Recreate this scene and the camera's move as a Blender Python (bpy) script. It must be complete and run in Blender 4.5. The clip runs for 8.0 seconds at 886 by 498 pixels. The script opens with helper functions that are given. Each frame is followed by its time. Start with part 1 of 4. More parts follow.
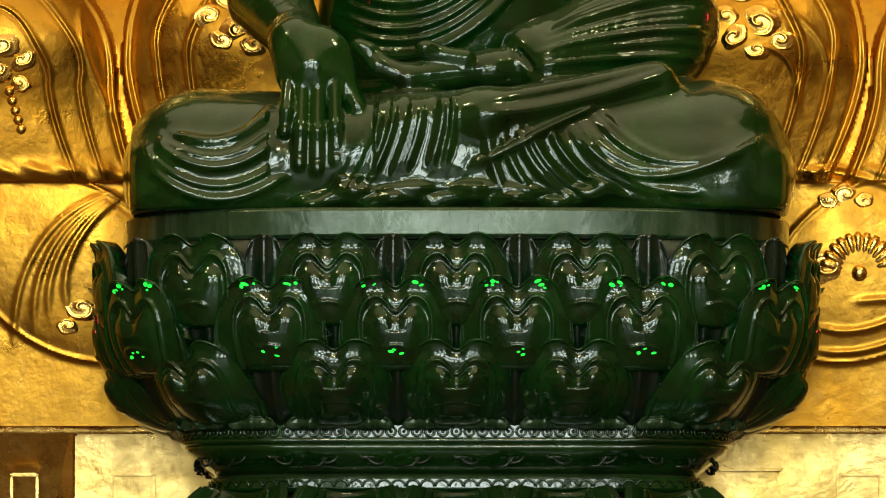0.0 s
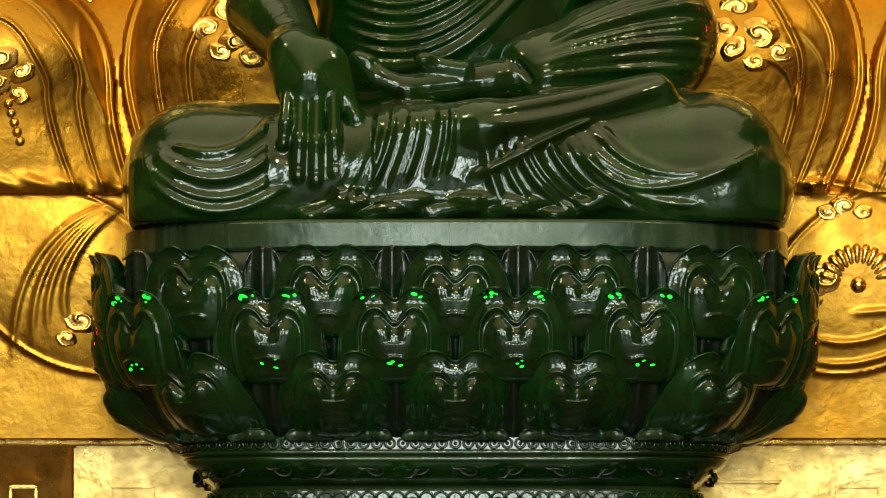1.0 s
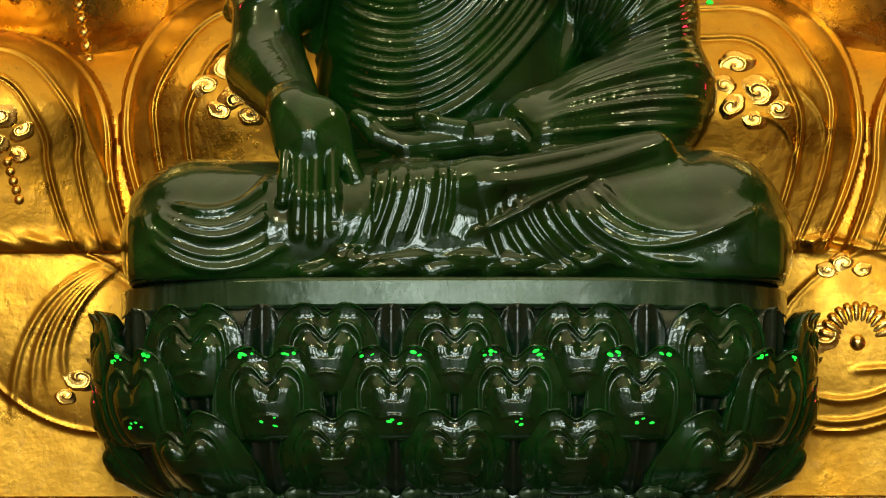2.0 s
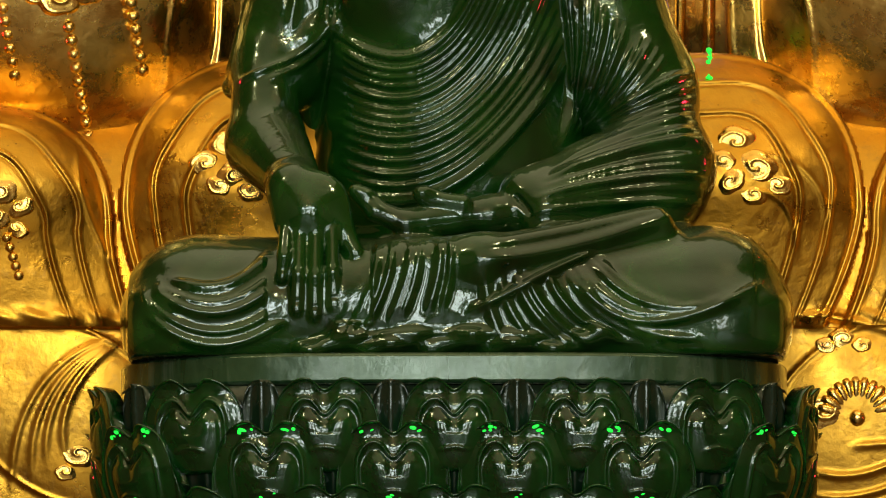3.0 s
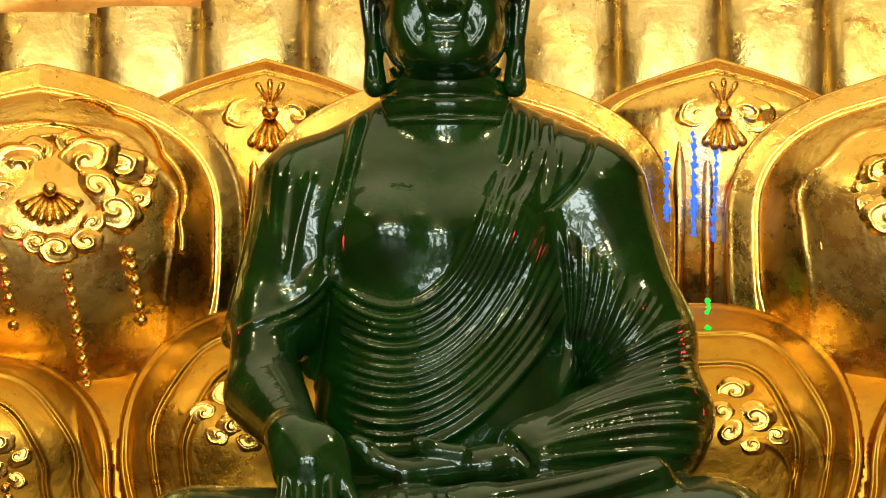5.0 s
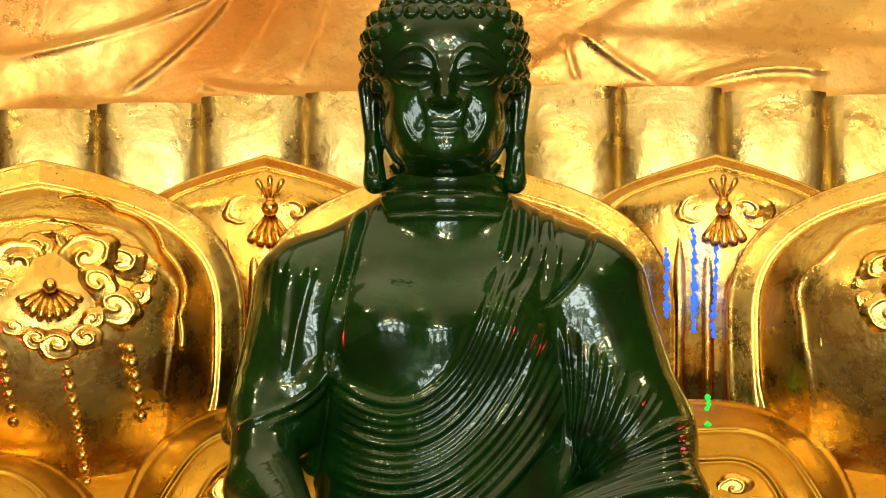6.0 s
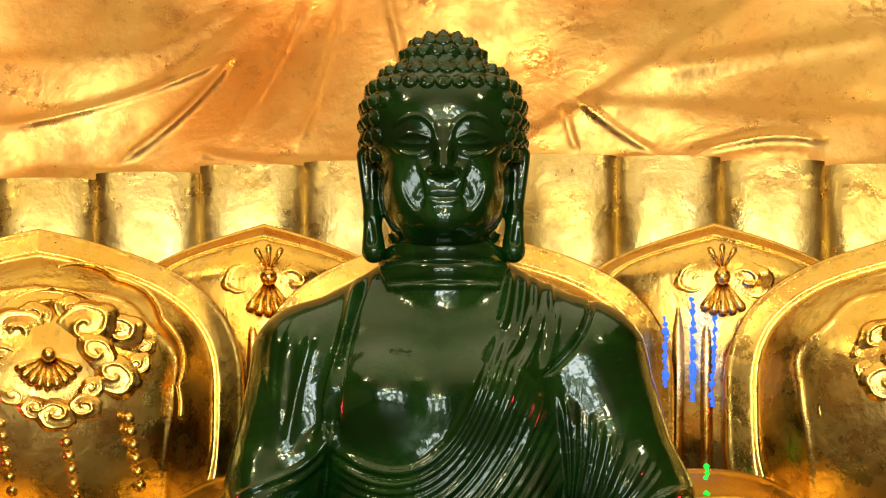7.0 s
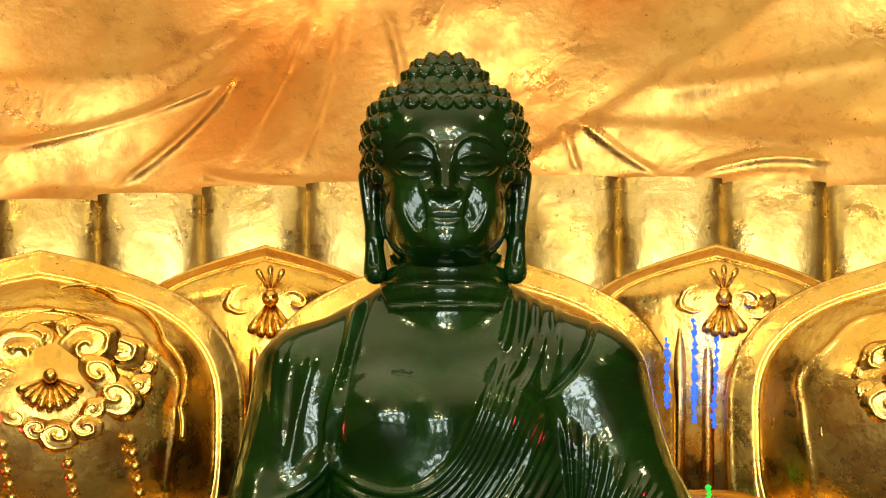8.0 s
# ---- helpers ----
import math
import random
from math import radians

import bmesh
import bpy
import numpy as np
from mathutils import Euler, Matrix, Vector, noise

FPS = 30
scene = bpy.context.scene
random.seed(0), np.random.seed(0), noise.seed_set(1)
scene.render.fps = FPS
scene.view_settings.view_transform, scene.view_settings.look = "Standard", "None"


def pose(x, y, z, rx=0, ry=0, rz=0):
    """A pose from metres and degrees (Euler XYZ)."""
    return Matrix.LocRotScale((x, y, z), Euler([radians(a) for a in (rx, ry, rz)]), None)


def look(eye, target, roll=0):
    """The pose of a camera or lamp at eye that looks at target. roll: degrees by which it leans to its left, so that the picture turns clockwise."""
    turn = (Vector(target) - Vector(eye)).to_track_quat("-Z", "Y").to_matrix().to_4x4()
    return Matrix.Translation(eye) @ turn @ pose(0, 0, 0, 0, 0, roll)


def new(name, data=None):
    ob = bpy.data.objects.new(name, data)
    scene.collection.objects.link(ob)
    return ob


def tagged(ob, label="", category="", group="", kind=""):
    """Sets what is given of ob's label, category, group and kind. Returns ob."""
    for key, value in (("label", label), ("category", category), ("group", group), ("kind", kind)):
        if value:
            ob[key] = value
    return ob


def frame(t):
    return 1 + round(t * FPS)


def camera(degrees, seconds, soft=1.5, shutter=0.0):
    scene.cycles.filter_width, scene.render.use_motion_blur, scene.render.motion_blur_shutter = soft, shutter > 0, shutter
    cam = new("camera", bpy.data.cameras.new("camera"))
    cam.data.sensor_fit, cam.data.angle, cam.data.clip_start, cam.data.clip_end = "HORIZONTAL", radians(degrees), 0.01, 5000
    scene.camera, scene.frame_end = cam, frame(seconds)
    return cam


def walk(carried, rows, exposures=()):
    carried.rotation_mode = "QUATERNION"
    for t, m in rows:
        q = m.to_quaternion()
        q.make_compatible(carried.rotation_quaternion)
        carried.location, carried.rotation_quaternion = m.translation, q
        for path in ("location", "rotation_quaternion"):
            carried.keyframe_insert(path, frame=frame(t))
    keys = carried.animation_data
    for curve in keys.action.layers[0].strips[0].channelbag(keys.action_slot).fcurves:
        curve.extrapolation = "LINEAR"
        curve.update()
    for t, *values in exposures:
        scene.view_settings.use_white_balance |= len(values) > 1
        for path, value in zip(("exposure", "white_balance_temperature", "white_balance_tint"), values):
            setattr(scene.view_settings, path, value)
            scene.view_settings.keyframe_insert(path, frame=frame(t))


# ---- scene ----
# Camera: it stands on the hall's floor twelve metres off with a long lens and tilts up
EYE = Vector((-0.016, -12.0, 1.12))
LEAN = 0.04         # rise of the carved forms towards the back
Z0 = 2.019          # height of the drawing's zero line, in the jade pedestal
RISE = 1.010        # upright scale of the drawing
cam = camera(7.48, 8.0, soft=1.1)
AIM = [  # seconds, aside and up along the statue in millimetres, roll
    (0.0, -16.0, 0.0, 0.0), (0.5, -15.5, 4.5, 0.0), (1.0, -14.0, 21.0, -0.02), (1.5, -11.5, 64.5, -0.05),
    (1.7, -11.8, 90.0, -0.06), (2.8, -12.5, 220.0, -0.1), (3.0, -11.5, 257.0, -0.1), (3.5, -9.5, 357.0, -0.1),
    (4.0, -10.0, 461.5, -0.1), (4.5, -7.5, 588.0, -0.1), (4.7, -9.0, 636.0, -0.1), (5.25, -8.0, 754.0, -0.1),
    (5.8, -8.0, 844.0, -0.1), (6.0, -8.0, 874.0, -0.1), (6.5, -8.0, 945.0, -0.1), (7.0, -5.5, 998.0, -0.1),
    (7.5, -5.0, 1028.0, -0.1), (8.0, -8.5, 1036.0, -0.1),
]
walk(cam, [(t, look(EYE, (x / 1000, 0, Z0 + RISE * s / 1000), r)) for t, x, s, r in AIM])
scene.view_settings.exposure = 0.0

# World: pale daylight outside the hall
world = bpy.data.worlds.new("sky")
scene.world = world
world.use_nodes = True
wn = world.node_tree
sky = wn.nodes.new("ShaderNodeTexSky")
sky.sky_type, sky.sun_disc, sky.sun_elevation, sky.sun_rotation = "NISHITA", False, radians(38), radians(160)
wn.links.new(sky.outputs["Color"], wn.nodes["Background"].inputs["Color"])
wn.nodes["Background"].inputs["Strength"].default_value = 0.12


def lamp(name, kind, m, energy, colour, size=0.1, size_y=None, spot=None):
    data = bpy.data.lights.new(name, kind)
    data.energy, data.color = energy, colour
    if kind == "AREA":
        data.size = size
        if size_y:
            data.shape, data.size_y = "RECTANGLE", size_y
    else:
        data.shadow_soft_size = size
    if spot:
        data.spot_size, data.spot_blend = radians(spot), 0.6
    ob = new(name, data)
    ob.matrix_world = m
    return ob


# daylight in the three door openings behind the camera; the middle one has four leaves of glass
for x in (-3.4, 3.4):
    lamp("door_daylight", "AREA", look((x, -15.9, 2.5), (x, 0, 2.5)), 120, (0.88, 0.95, 1.0), 1.1, 3.0)
for x in (-0.72, -0.24, 0.24, 0.72):
    lamp("door_daylight", "AREA", look((x, -15.9, 2.5), (x, 0, 2.5)), 50, (0.88, 0.95, 1.0), 0.36, 2.3)
# added lights above the doors, unseen; they brighten petals, folds and knees
for x in (-4.2, -1.4, 1.4, 4.2):
    lamp("window_daylight", "AREA", look((x, -15.9, 5.4), (x * 0.3, 0, 2.6)), 145, (0.90, 0.96, 1.0), 1.8, 1.3)
# a soft ceiling light and the warm round lamps hung below it
lamp("ceiling_glow", "AREA", look((0, -4.5, 6.95), (0, -4.4, 0)), 165, (1.0, 0.86, 0.54), 7.5, 12.0).data.spread = radians(125)
for x, y, z, watts in ((-0.95, -8.6, 5.3, 200), (0.45, -8.3, 5.5, 200), (-2.7, -2.4, 5.8, 105), (2.6, -2.4, 5.8, 105)):
    lamp("round_lamp", "POINT", pose(x, y, z), watts, (1.0, 0.86, 0.52), 0.17)
# blue light strips behind the shoulders
for x, y, z, tall, watts in ((0.455, 0.60, 2.94, 0.20, 0.10), (0.505, 0.60, 2.93, 0.20, 0.10), (-0.33, 0.60, 2.98, 0.08, 0.04)):
    lamp("blue_strip", "AREA", look((x, y, z), (x, 2.0, z)), 0.8 * watts, (0.0, 0.05, 1.0), 0.016, tall)
# red light strips at both flanks
for x in (-1.02, 1.02):
    lamp("red_strip", "AREA", look((x, 0.42, 2.36), (0, 0.22, 2.36)), 0.45, (1.0, 0.02, 0.05), 0.03, 0.9).data.spread = radians(30)


# Materials
def material(name):
    m = bpy.data.materials.new(name)
    m.use_nodes = True
    t = m.node_tree
    return m, t, t.nodes["Principled BSDF"]


def add(t, kind, **values):
    n = t.nodes.new(kind)
    for k, v in values.items():
        n.inputs[k.replace("_", " ")].default_value = v
    return n


def ramp(t, fac, stops):
    n = t.nodes.new("ShaderNodeValToRGB")
    els = n.color_ramp.elements
    while len(els) < len(stops):
        els.new(0.5)
    for e, (p, c) in zip(els, stops):
        e.position, e.color = p, (*c, 1)
    t.links.new(fac, n.inputs[0])
    return n.outputs[0]


def value_ramp(t, fac, a, b, lo=0.3, hi=0.7):
    n = t.nodes.new("ShaderNodeMapRange")
    n.inputs[1].default_value, n.inputs[2].default_value = lo, hi
    n.inputs[3].default_value, n.inputs[4].default_value = a, b
    t.links.new(fac, n.inputs[0])
    return n.outputs[0]


def noise_of(t, scale, detail=5.0, rough=0.55, distort=0.0, stretch=None):
    tc = t.nodes.new("ShaderNodeTexCoord")
    n = add(t, "ShaderNodeTexNoise", Scale=scale, Detail=detail, Roughness=rough, Distortion=distort)
    src = tc.outputs["Object"]
    if stretch:
        mp = t.nodes.new("ShaderNodeMapping")
        mp.inputs["Scale"].default_value = stretch
        t.links.new(src, mp.inputs[0])
        src = mp.outputs[0]
    t.links.new(src, n.inputs["Vector"])
    return n.outputs[0]


def bump(t, b, height, strength, distance=0.01, after=None):
    n = add(t, "ShaderNodeBump", Strength=strength, Distance=distance)
    t.links.new(height, n.inputs["Height"])
    if after:
        t.links.new(after, n.inputs["Normal"])
    t.links.new(n.outputs[0], b.inputs["Normal"])
    return n.outputs[0]


def jade(name, dark, mid, pale, rough, stretch=None):
    m, t, b = material(name)
    veins = noise_of(t, 5.0, 7, 0.6, 1.2, stretch)
    # faces that look up turn paler olive: dust plus warm lamp light, as colour
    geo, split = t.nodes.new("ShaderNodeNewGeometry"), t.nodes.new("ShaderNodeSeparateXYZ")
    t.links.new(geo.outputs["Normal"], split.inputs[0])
    up_facing = t.nodes.new("ShaderNodeMath")
    up_facing.operation = "MULTIPLY"
    t.links.new(value_ramp(t, split.outputs[2], 0.0, 0.6, 0.45, 1.0), up_facing.inputs[0])
    t.links.new(value_ramp(t, noise_of(t, 16.0, 5), 0.5, 1.0), up_facing.inputs[1])
    dust_lit = t.nodes.new("ShaderNodeMix")
    dust_lit.data_type = "RGBA"
    t.links.new(up_facing.outputs[0], dust_lit.inputs[0])
    t.links.new(ramp(t, veins, [(0.32, dark), (0.55, mid), (0.78, pale)]), dust_lit.inputs[6])
    dust_lit.inputs[7].default_value = (0.072, 0.085, 0.040, 1)
    t.links.new(dust_lit.outputs[2], b.inputs["Base Color"])
    b.inputs["IOR"].default_value = 1.38
    b.inputs["Coat Weight"].default_value = 0.62
    b.inputs["Coat Roughness"].default_value = 0.03
    b.inputs["Specular Tint"].default_value = (0.82, 1.0, 0.74, 1)
    t.links.new(value_ramp(t, noise_of(t, 9.0, 6), rough * 3.5, rough * 6.5), b.inputs["Roughness"])
    one = bump(t, b, noise_of(t, 22.0, 3, 0.5, 0.4), 0.13, 0.012)
    two = bump(t, b, noise_of(t, 75.0, 3), 0.05, 0.004, one)
    skin = bump(t, b, noise_of(t, 240.0, 2), 0.02, 0.002, two)
    t.links.new(skin, b.inputs["Coat Normal"])
    return m


def gilt(name, base, warm, rough, wrinkle=0.16, patch=3.2):
    m, t, b = material(name)
    b.inputs["Metallic"].default_value = 1.0
    patches = noise_of(t, patch, 6, 0.6, 0.8)
    leaf = ramp(t, patches, [(0.3, warm), (0.62, base)])
    worn = noise_of(t, 34.0, 8, 0.7, 0.5)
    mix = t.nodes.new("ShaderNodeMix")
    mix.data_type = "RGBA"
    t.links.new(value_ramp(t, worn, 0.0, 0.8, 0.53, 0.76), mix.inputs[0])
    t.links.new(leaf, mix.inputs[6])
    mix.inputs[7].default_value = (0.36, 0.19, 0.045, 1)
    # pinholes in the leaf that show the dark ground
    pits = t.nodes.new("ShaderNodeMix")
    pits.data_type = "RGBA"
    t.links.new(value_ramp(t, noise_of(t, 95.0, 2, 0.5), 0.0, 0.85, 0.735, 0.78), pits.inputs[0])
    t.links.new(mix.outputs[2], pits.inputs[6])
    pits.inputs[7].default_value = (0.10, 0.045, 0.015, 1)
    t.links.new(pits.outputs[2], b.inputs["Base Color"])
    t.links.new(value_ramp(t, noise_of(t, 11.0, 8, 0.7), rough * 0.5, rough * 1.7), b.inputs["Roughness"])
    one = bump(t, b, noise_of(t, 5.0, 6, 0.5, 0.6), wrinkle, 0.05)
    two = bump(t, b, noise_of(t, 60.0, 5, 0.6), wrinkle * 0.9, 0.008, one)
    bump(t, b, noise_of(t, 150.0, 4, 0.7, 0.0, (1.0, 1.0, 0.35)), wrinkle * 0.55, 0.003, two)
    return m


def matt(name, a, c, rough, scale=4.0):
    m, t, b = material(name)
    t.links.new(ramp(t, noise_of(t, scale, 6), [(0.3, a), (0.7, c)]), b.inputs["Base Color"])
    b.inputs["Roughness"].default_value = rough
    bump(t, b, noise_of(t, scale * 12, 4), 0.15, 0.005)
    return m


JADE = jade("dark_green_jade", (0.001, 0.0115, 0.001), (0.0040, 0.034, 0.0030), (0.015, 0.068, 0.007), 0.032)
# same jade for the petals, with green lamp glow put into its colour
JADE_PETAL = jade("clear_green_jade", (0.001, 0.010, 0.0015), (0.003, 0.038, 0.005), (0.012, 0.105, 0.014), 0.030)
# pale upright streaks imitate daylight reflected on the slab; leaf points share it
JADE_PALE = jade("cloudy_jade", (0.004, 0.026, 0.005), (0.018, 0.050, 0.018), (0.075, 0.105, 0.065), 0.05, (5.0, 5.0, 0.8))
glow = JADE_PETAL.node_tree.nodes["Principled BSDF"]
glow.inputs["Subsurface Weight"].default_value = 0.35
glow.inputs["Subsurface Radius"].default_value = (0.2, 1.0, 0.3)
glow.inputs["Subsurface Scale"].default_value = 0.03
JADE_PALE.node_tree.nodes["Principled BSDF"].inputs["Coat Weight"].default_value = 0.08
JADE_PALE.node_tree.nodes["Principled BSDF"].inputs["IOR"].default_value = 1.6
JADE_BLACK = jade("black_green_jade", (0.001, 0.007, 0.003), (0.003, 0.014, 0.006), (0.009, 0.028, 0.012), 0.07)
GOLD = gilt("gold_leaf", (0.92, 0.64, 0.165), (0.88, 0.51, 0.07), 0.26, 0.17)
GOLD_SOFT = gilt("gold_leaf_dull", (0.58, 0.315, 0.034), (0.52, 0.235, 0.014), 0.34, 0.16)
GOLD_ORN = gilt("gold_relief", (0.92, 0.62, 0.15), (0.84, 0.46, 0.06), 0.22, 0.16)
GOLD_PALE = gilt("gold_leaf_pale", (0.70, 0.52, 0.18), (0.58, 0.38, 0.075), 0.32, 0.20)
GOLD_ROBE = gilt("gold_robe", (0.62, 0.375, 0.098), (0.62, 0.225, 0.038), 0.36, 0.16, 1.7)
FLOOR = matt("brown_stone", (0.08, 0.045, 0.025), (0.13, 0.075, 0.04), 0.4)
WALL = matt("ochre_plaster", (0.24, 0.14, 0.06), (0.30, 0.18, 0.08), 0.7)
CEIL = matt("red_timber", (0.30, 0.13, 0.05), (0.42, 0.2, 0.08), 0.6)



def glowing(name, colour, strength):
    m, _, b = material(name)
    b.inputs["Base Color"].default_value = (*[c * 0.3 for c in colour], 1)
    b.inputs["Emission Color"].default_value = (*colour, 1)
    b.inputs["Emission Strength"].default_value = strength
    return m


# emission for green glints in the petals and green light reflected on gold
GREEN_GLINT = glowing("green_light", (0.012, 0.85, 0.05), 1.6)
# emission for the blue light reflected on the gold ribs
BLUE_GLINT = glowing("blue_light", (0.03, 0.14, 1.0), 1.5)


# Mesh helpers
def mesh_ob(name, verts, faces, mat, parent=None, label="", smooth=True):
    me = bpy.data.meshes.new(name)
    me.from_pydata([tuple(v) for v in verts], [], [tuple(f) for f in faces])
    me.materials.append(mat)
    if smooth:
        me.polygons.foreach_set("use_smooth", [True] * len(me.polygons))
    me.update()
    ob = new(name, me)
    if parent:
        ob.parent = parent
    if label:
        ob["label"] = label
    return ob


def part(name, bm, mat, parent, label="", smooth=True):
    me = bpy.data.meshes.new(name)
    bm.to_mesh(me)
    bm.free()
    me.materials.append(mat)
    if smooth:
        me.polygons.foreach_set("use_smooth", [True] * len(me.polygons))
    ob = new(name, me)
    ob.parent = parent
    if label:
        ob["label"] = label
    return ob


def thing(name, m, label, category, group="", kind=""):
    ob = new(name)
    ob.matrix_world = m
    return tagged(ob, label, category, group, kind)


def block(name, lo, hi, mat, bevel=0.01, parent=None):
    bm = bmesh.new()
    bmesh.ops.create_cube(bm, size=1)
    for v in bm.verts:
        v.co = Vector([lo[i] + (hi[i] - lo[i]) * (v.co[i] + 0.5) for i in range(3)])
    if bevel:
        bmesh.ops.bevel(bm, geom=bm.edges[:], offset=bevel, segments=2, affect="EDGES")
    me = bpy.data.meshes.new(name)
    bm.to_mesh(me)
    bm.free()
    me.materials.append(mat)
    ob = new(name, me)
    if parent:
        ob.parent = parent
    return ob


def bez(p, n=24):
    """A curve through control points of degree two or three."""
    t = np.linspace(0, 1, n)[:, None]
    p = [np.array(q, float) for q in p]
    while len(p) > 1 or p[0].ndim < 2:
        p = [a * (1 - t) + b * t for a, b in zip(p, p[1:])]
    return p[0]


def tube_mesh(path, radius, sides=8, closed=False):
    """Verts and faces of a tube along a path; radius may taper."""
    path = np.asarray(path, float)
    n = len(path)
    r = np.broadcast_to(np.asarray(radius, float), (n,))
    tang = np.roll(path, -1, 0) - np.roll(path, 1, 0) if closed else np.gradient(path, axis=0)
    tang /= np.linalg.norm(tang, axis=1)[:, None] + 1e-9
    side = np.cross(tang, (0.1, 1.0, 0.05))
    side /= np.linalg.norm(side, axis=1)[:, None] + 1e-9
    up = np.cross(tang, side)
    a = np.linspace(0, 2 * np.pi, sides, endpoint=False)
    v = path[:, None] + r[:, None, None] * (np.cos(a)[None, :, None] * side[:, None] + np.sin(a)[None, :, None] * up[:, None])
    f = [(i * sides + j, i * sides + (j + 1) % sides, (i + 1) % n * sides + (j + 1) % sides, (i + 1) % n * sides + j)
         for i in range(n if closed else n - 1) for j in range(sides)]
    if not closed:
        f += [tuple(range(sides))[::-1], tuple((n - 1) * sides + j for j in range(sides))]
    return v.reshape(-1, 3).tolist(), f


def ball_mesh(c, r, flat=1.0, n=10, k=6):
    v, f = [], []
    for i in range(k + 1):
        th = math.pi * i / k
        for j in range(n):
            ph = 2 * math.pi * j / n
            v.append((c[0] + r * math.sin(th) * math.cos(ph), c[1] + flat * r * math.sin(th) * math.sin(ph), c[2] + r * math.cos(th)))
    for i in range(k):
        for j in range(n):
            f.append((i * n + j, (i + 1) * n + j, (i + 1) * n + (j + 1) % n, i * n + (j + 1) % n))
    return v, f


def joined(pieces):
    v, f = [], []
    for pv, pf in pieces:
        o = len(v)
        v += list(pv)
        f += [tuple(i + o for i in q) for q in pf]
    return v, f


def grid_faces(n, m, flip=False):
    f = [(i * m + j, i * m + j + 1, (i + 1) * m + j + 1, (i + 1) * m + j) for i in range(n - 1) for j in range(m - 1)]
    return [q[::-1] for q in f] if flip else f


def crease(x, z, curve, width):
    """Ridge height round a flat curve, fading at its ends."""
    out = np.zeros_like(x)
    lo, hi = curve.min(0) - 3 * width, curve.max(0) + 3 * width
    sel = np.where((x > lo[0]) & (x < hi[0]) & (z > lo[1]) & (z < hi[1]))[0]
    if len(sel) == 0:
        return out
    p = np.stack([x[sel], z[sel]], 1)
    best, where = np.full(len(sel), 9.0), np.zeros(len(sel))
    for i in range(len(curve) - 1):
        a, b = curve[i], curve[i + 1]
        t = np.clip(((p - a) @ (b - a)) / ((b - a) @ (b - a) + 1e-12), 0, 1)
        d = np.linalg.norm(p - a - t[:, None] * (b - a), axis=1)
        m = d < best
        best[m], where[m] = d[m], (i + t[m]) / (len(curve) - 1)
    out[sel] = np.exp(-(best / width) ** 2) * np.clip(np.minimum(where, 1 - where) * 6 + 0.15, 0, 1)
    return out


def family(first, last, n, loose=0.0):
    """n curves that pass from the first set of control points to the last, in metres, loosely spaced."""
    rng = random.Random(n * 7 + int(abs(first[0][0])))
    for i in range(n):
        s = min(1.0, max(0.0, (i + loose * rng.uniform(-1, 1)) / max(n - 1, 1)))
        yield bez([np.array(a) * (1 - s) / 1000 + np.array(b) * s / 1000 for a, b in zip(first, last)])


# The hall round the camera
block("floor", (-8, -16.5, -0.2), (8, 5, 0), FLOOR, 0)
block("ceiling", (-8, -16.5, 7.2), (8, 5, 7.4), CEIL, 0)
block("wall_west", (-8.3, -16.5, 0), (-8, 5, 7.2), WALL, 0)
block("wall_east", (8, -16.5, 0), (8.3, 5, 7.2), WALL, 0)
block("wall_north", (-8, 4.7, 0), (8, 5, 7.2), WALL, 0)
# entrance wall with three openings
for i, (a, b) in enumerate(((-8, -4.4), (-2.4, -1.0), (1.0, 2.4), (4.4, 8))):
    block("wall_south", (a, -16.5, 0), (b, -16.2, 4.3), WALL, 0)
# upper wall with unseen openings behind the added lights
for a, b in ((4.3, 4.7), (6.1, 7.2)):
    block("wall_south", (-8, -16.5, a), (8, -16.2, b), WALL, 0)
for a, b in ((-8, -5.1), (-3.3, -2.3), (-0.5, 0.5), (2.3, 3.3), (5.1, 8)):
    block("wall_south", (a, -16.5, 4.7), (b, -16.2, 6.1), WALL, 0)
for ob in list(scene.collection.objects):
    if ob.name.split(".")[0] in ("floor", "ceiling", "wall_west", "wall_east", "wall_north", "wall_south"):
        tagged(ob, "", ob.name.split("_")[0].split(".")[0], "", "structure")


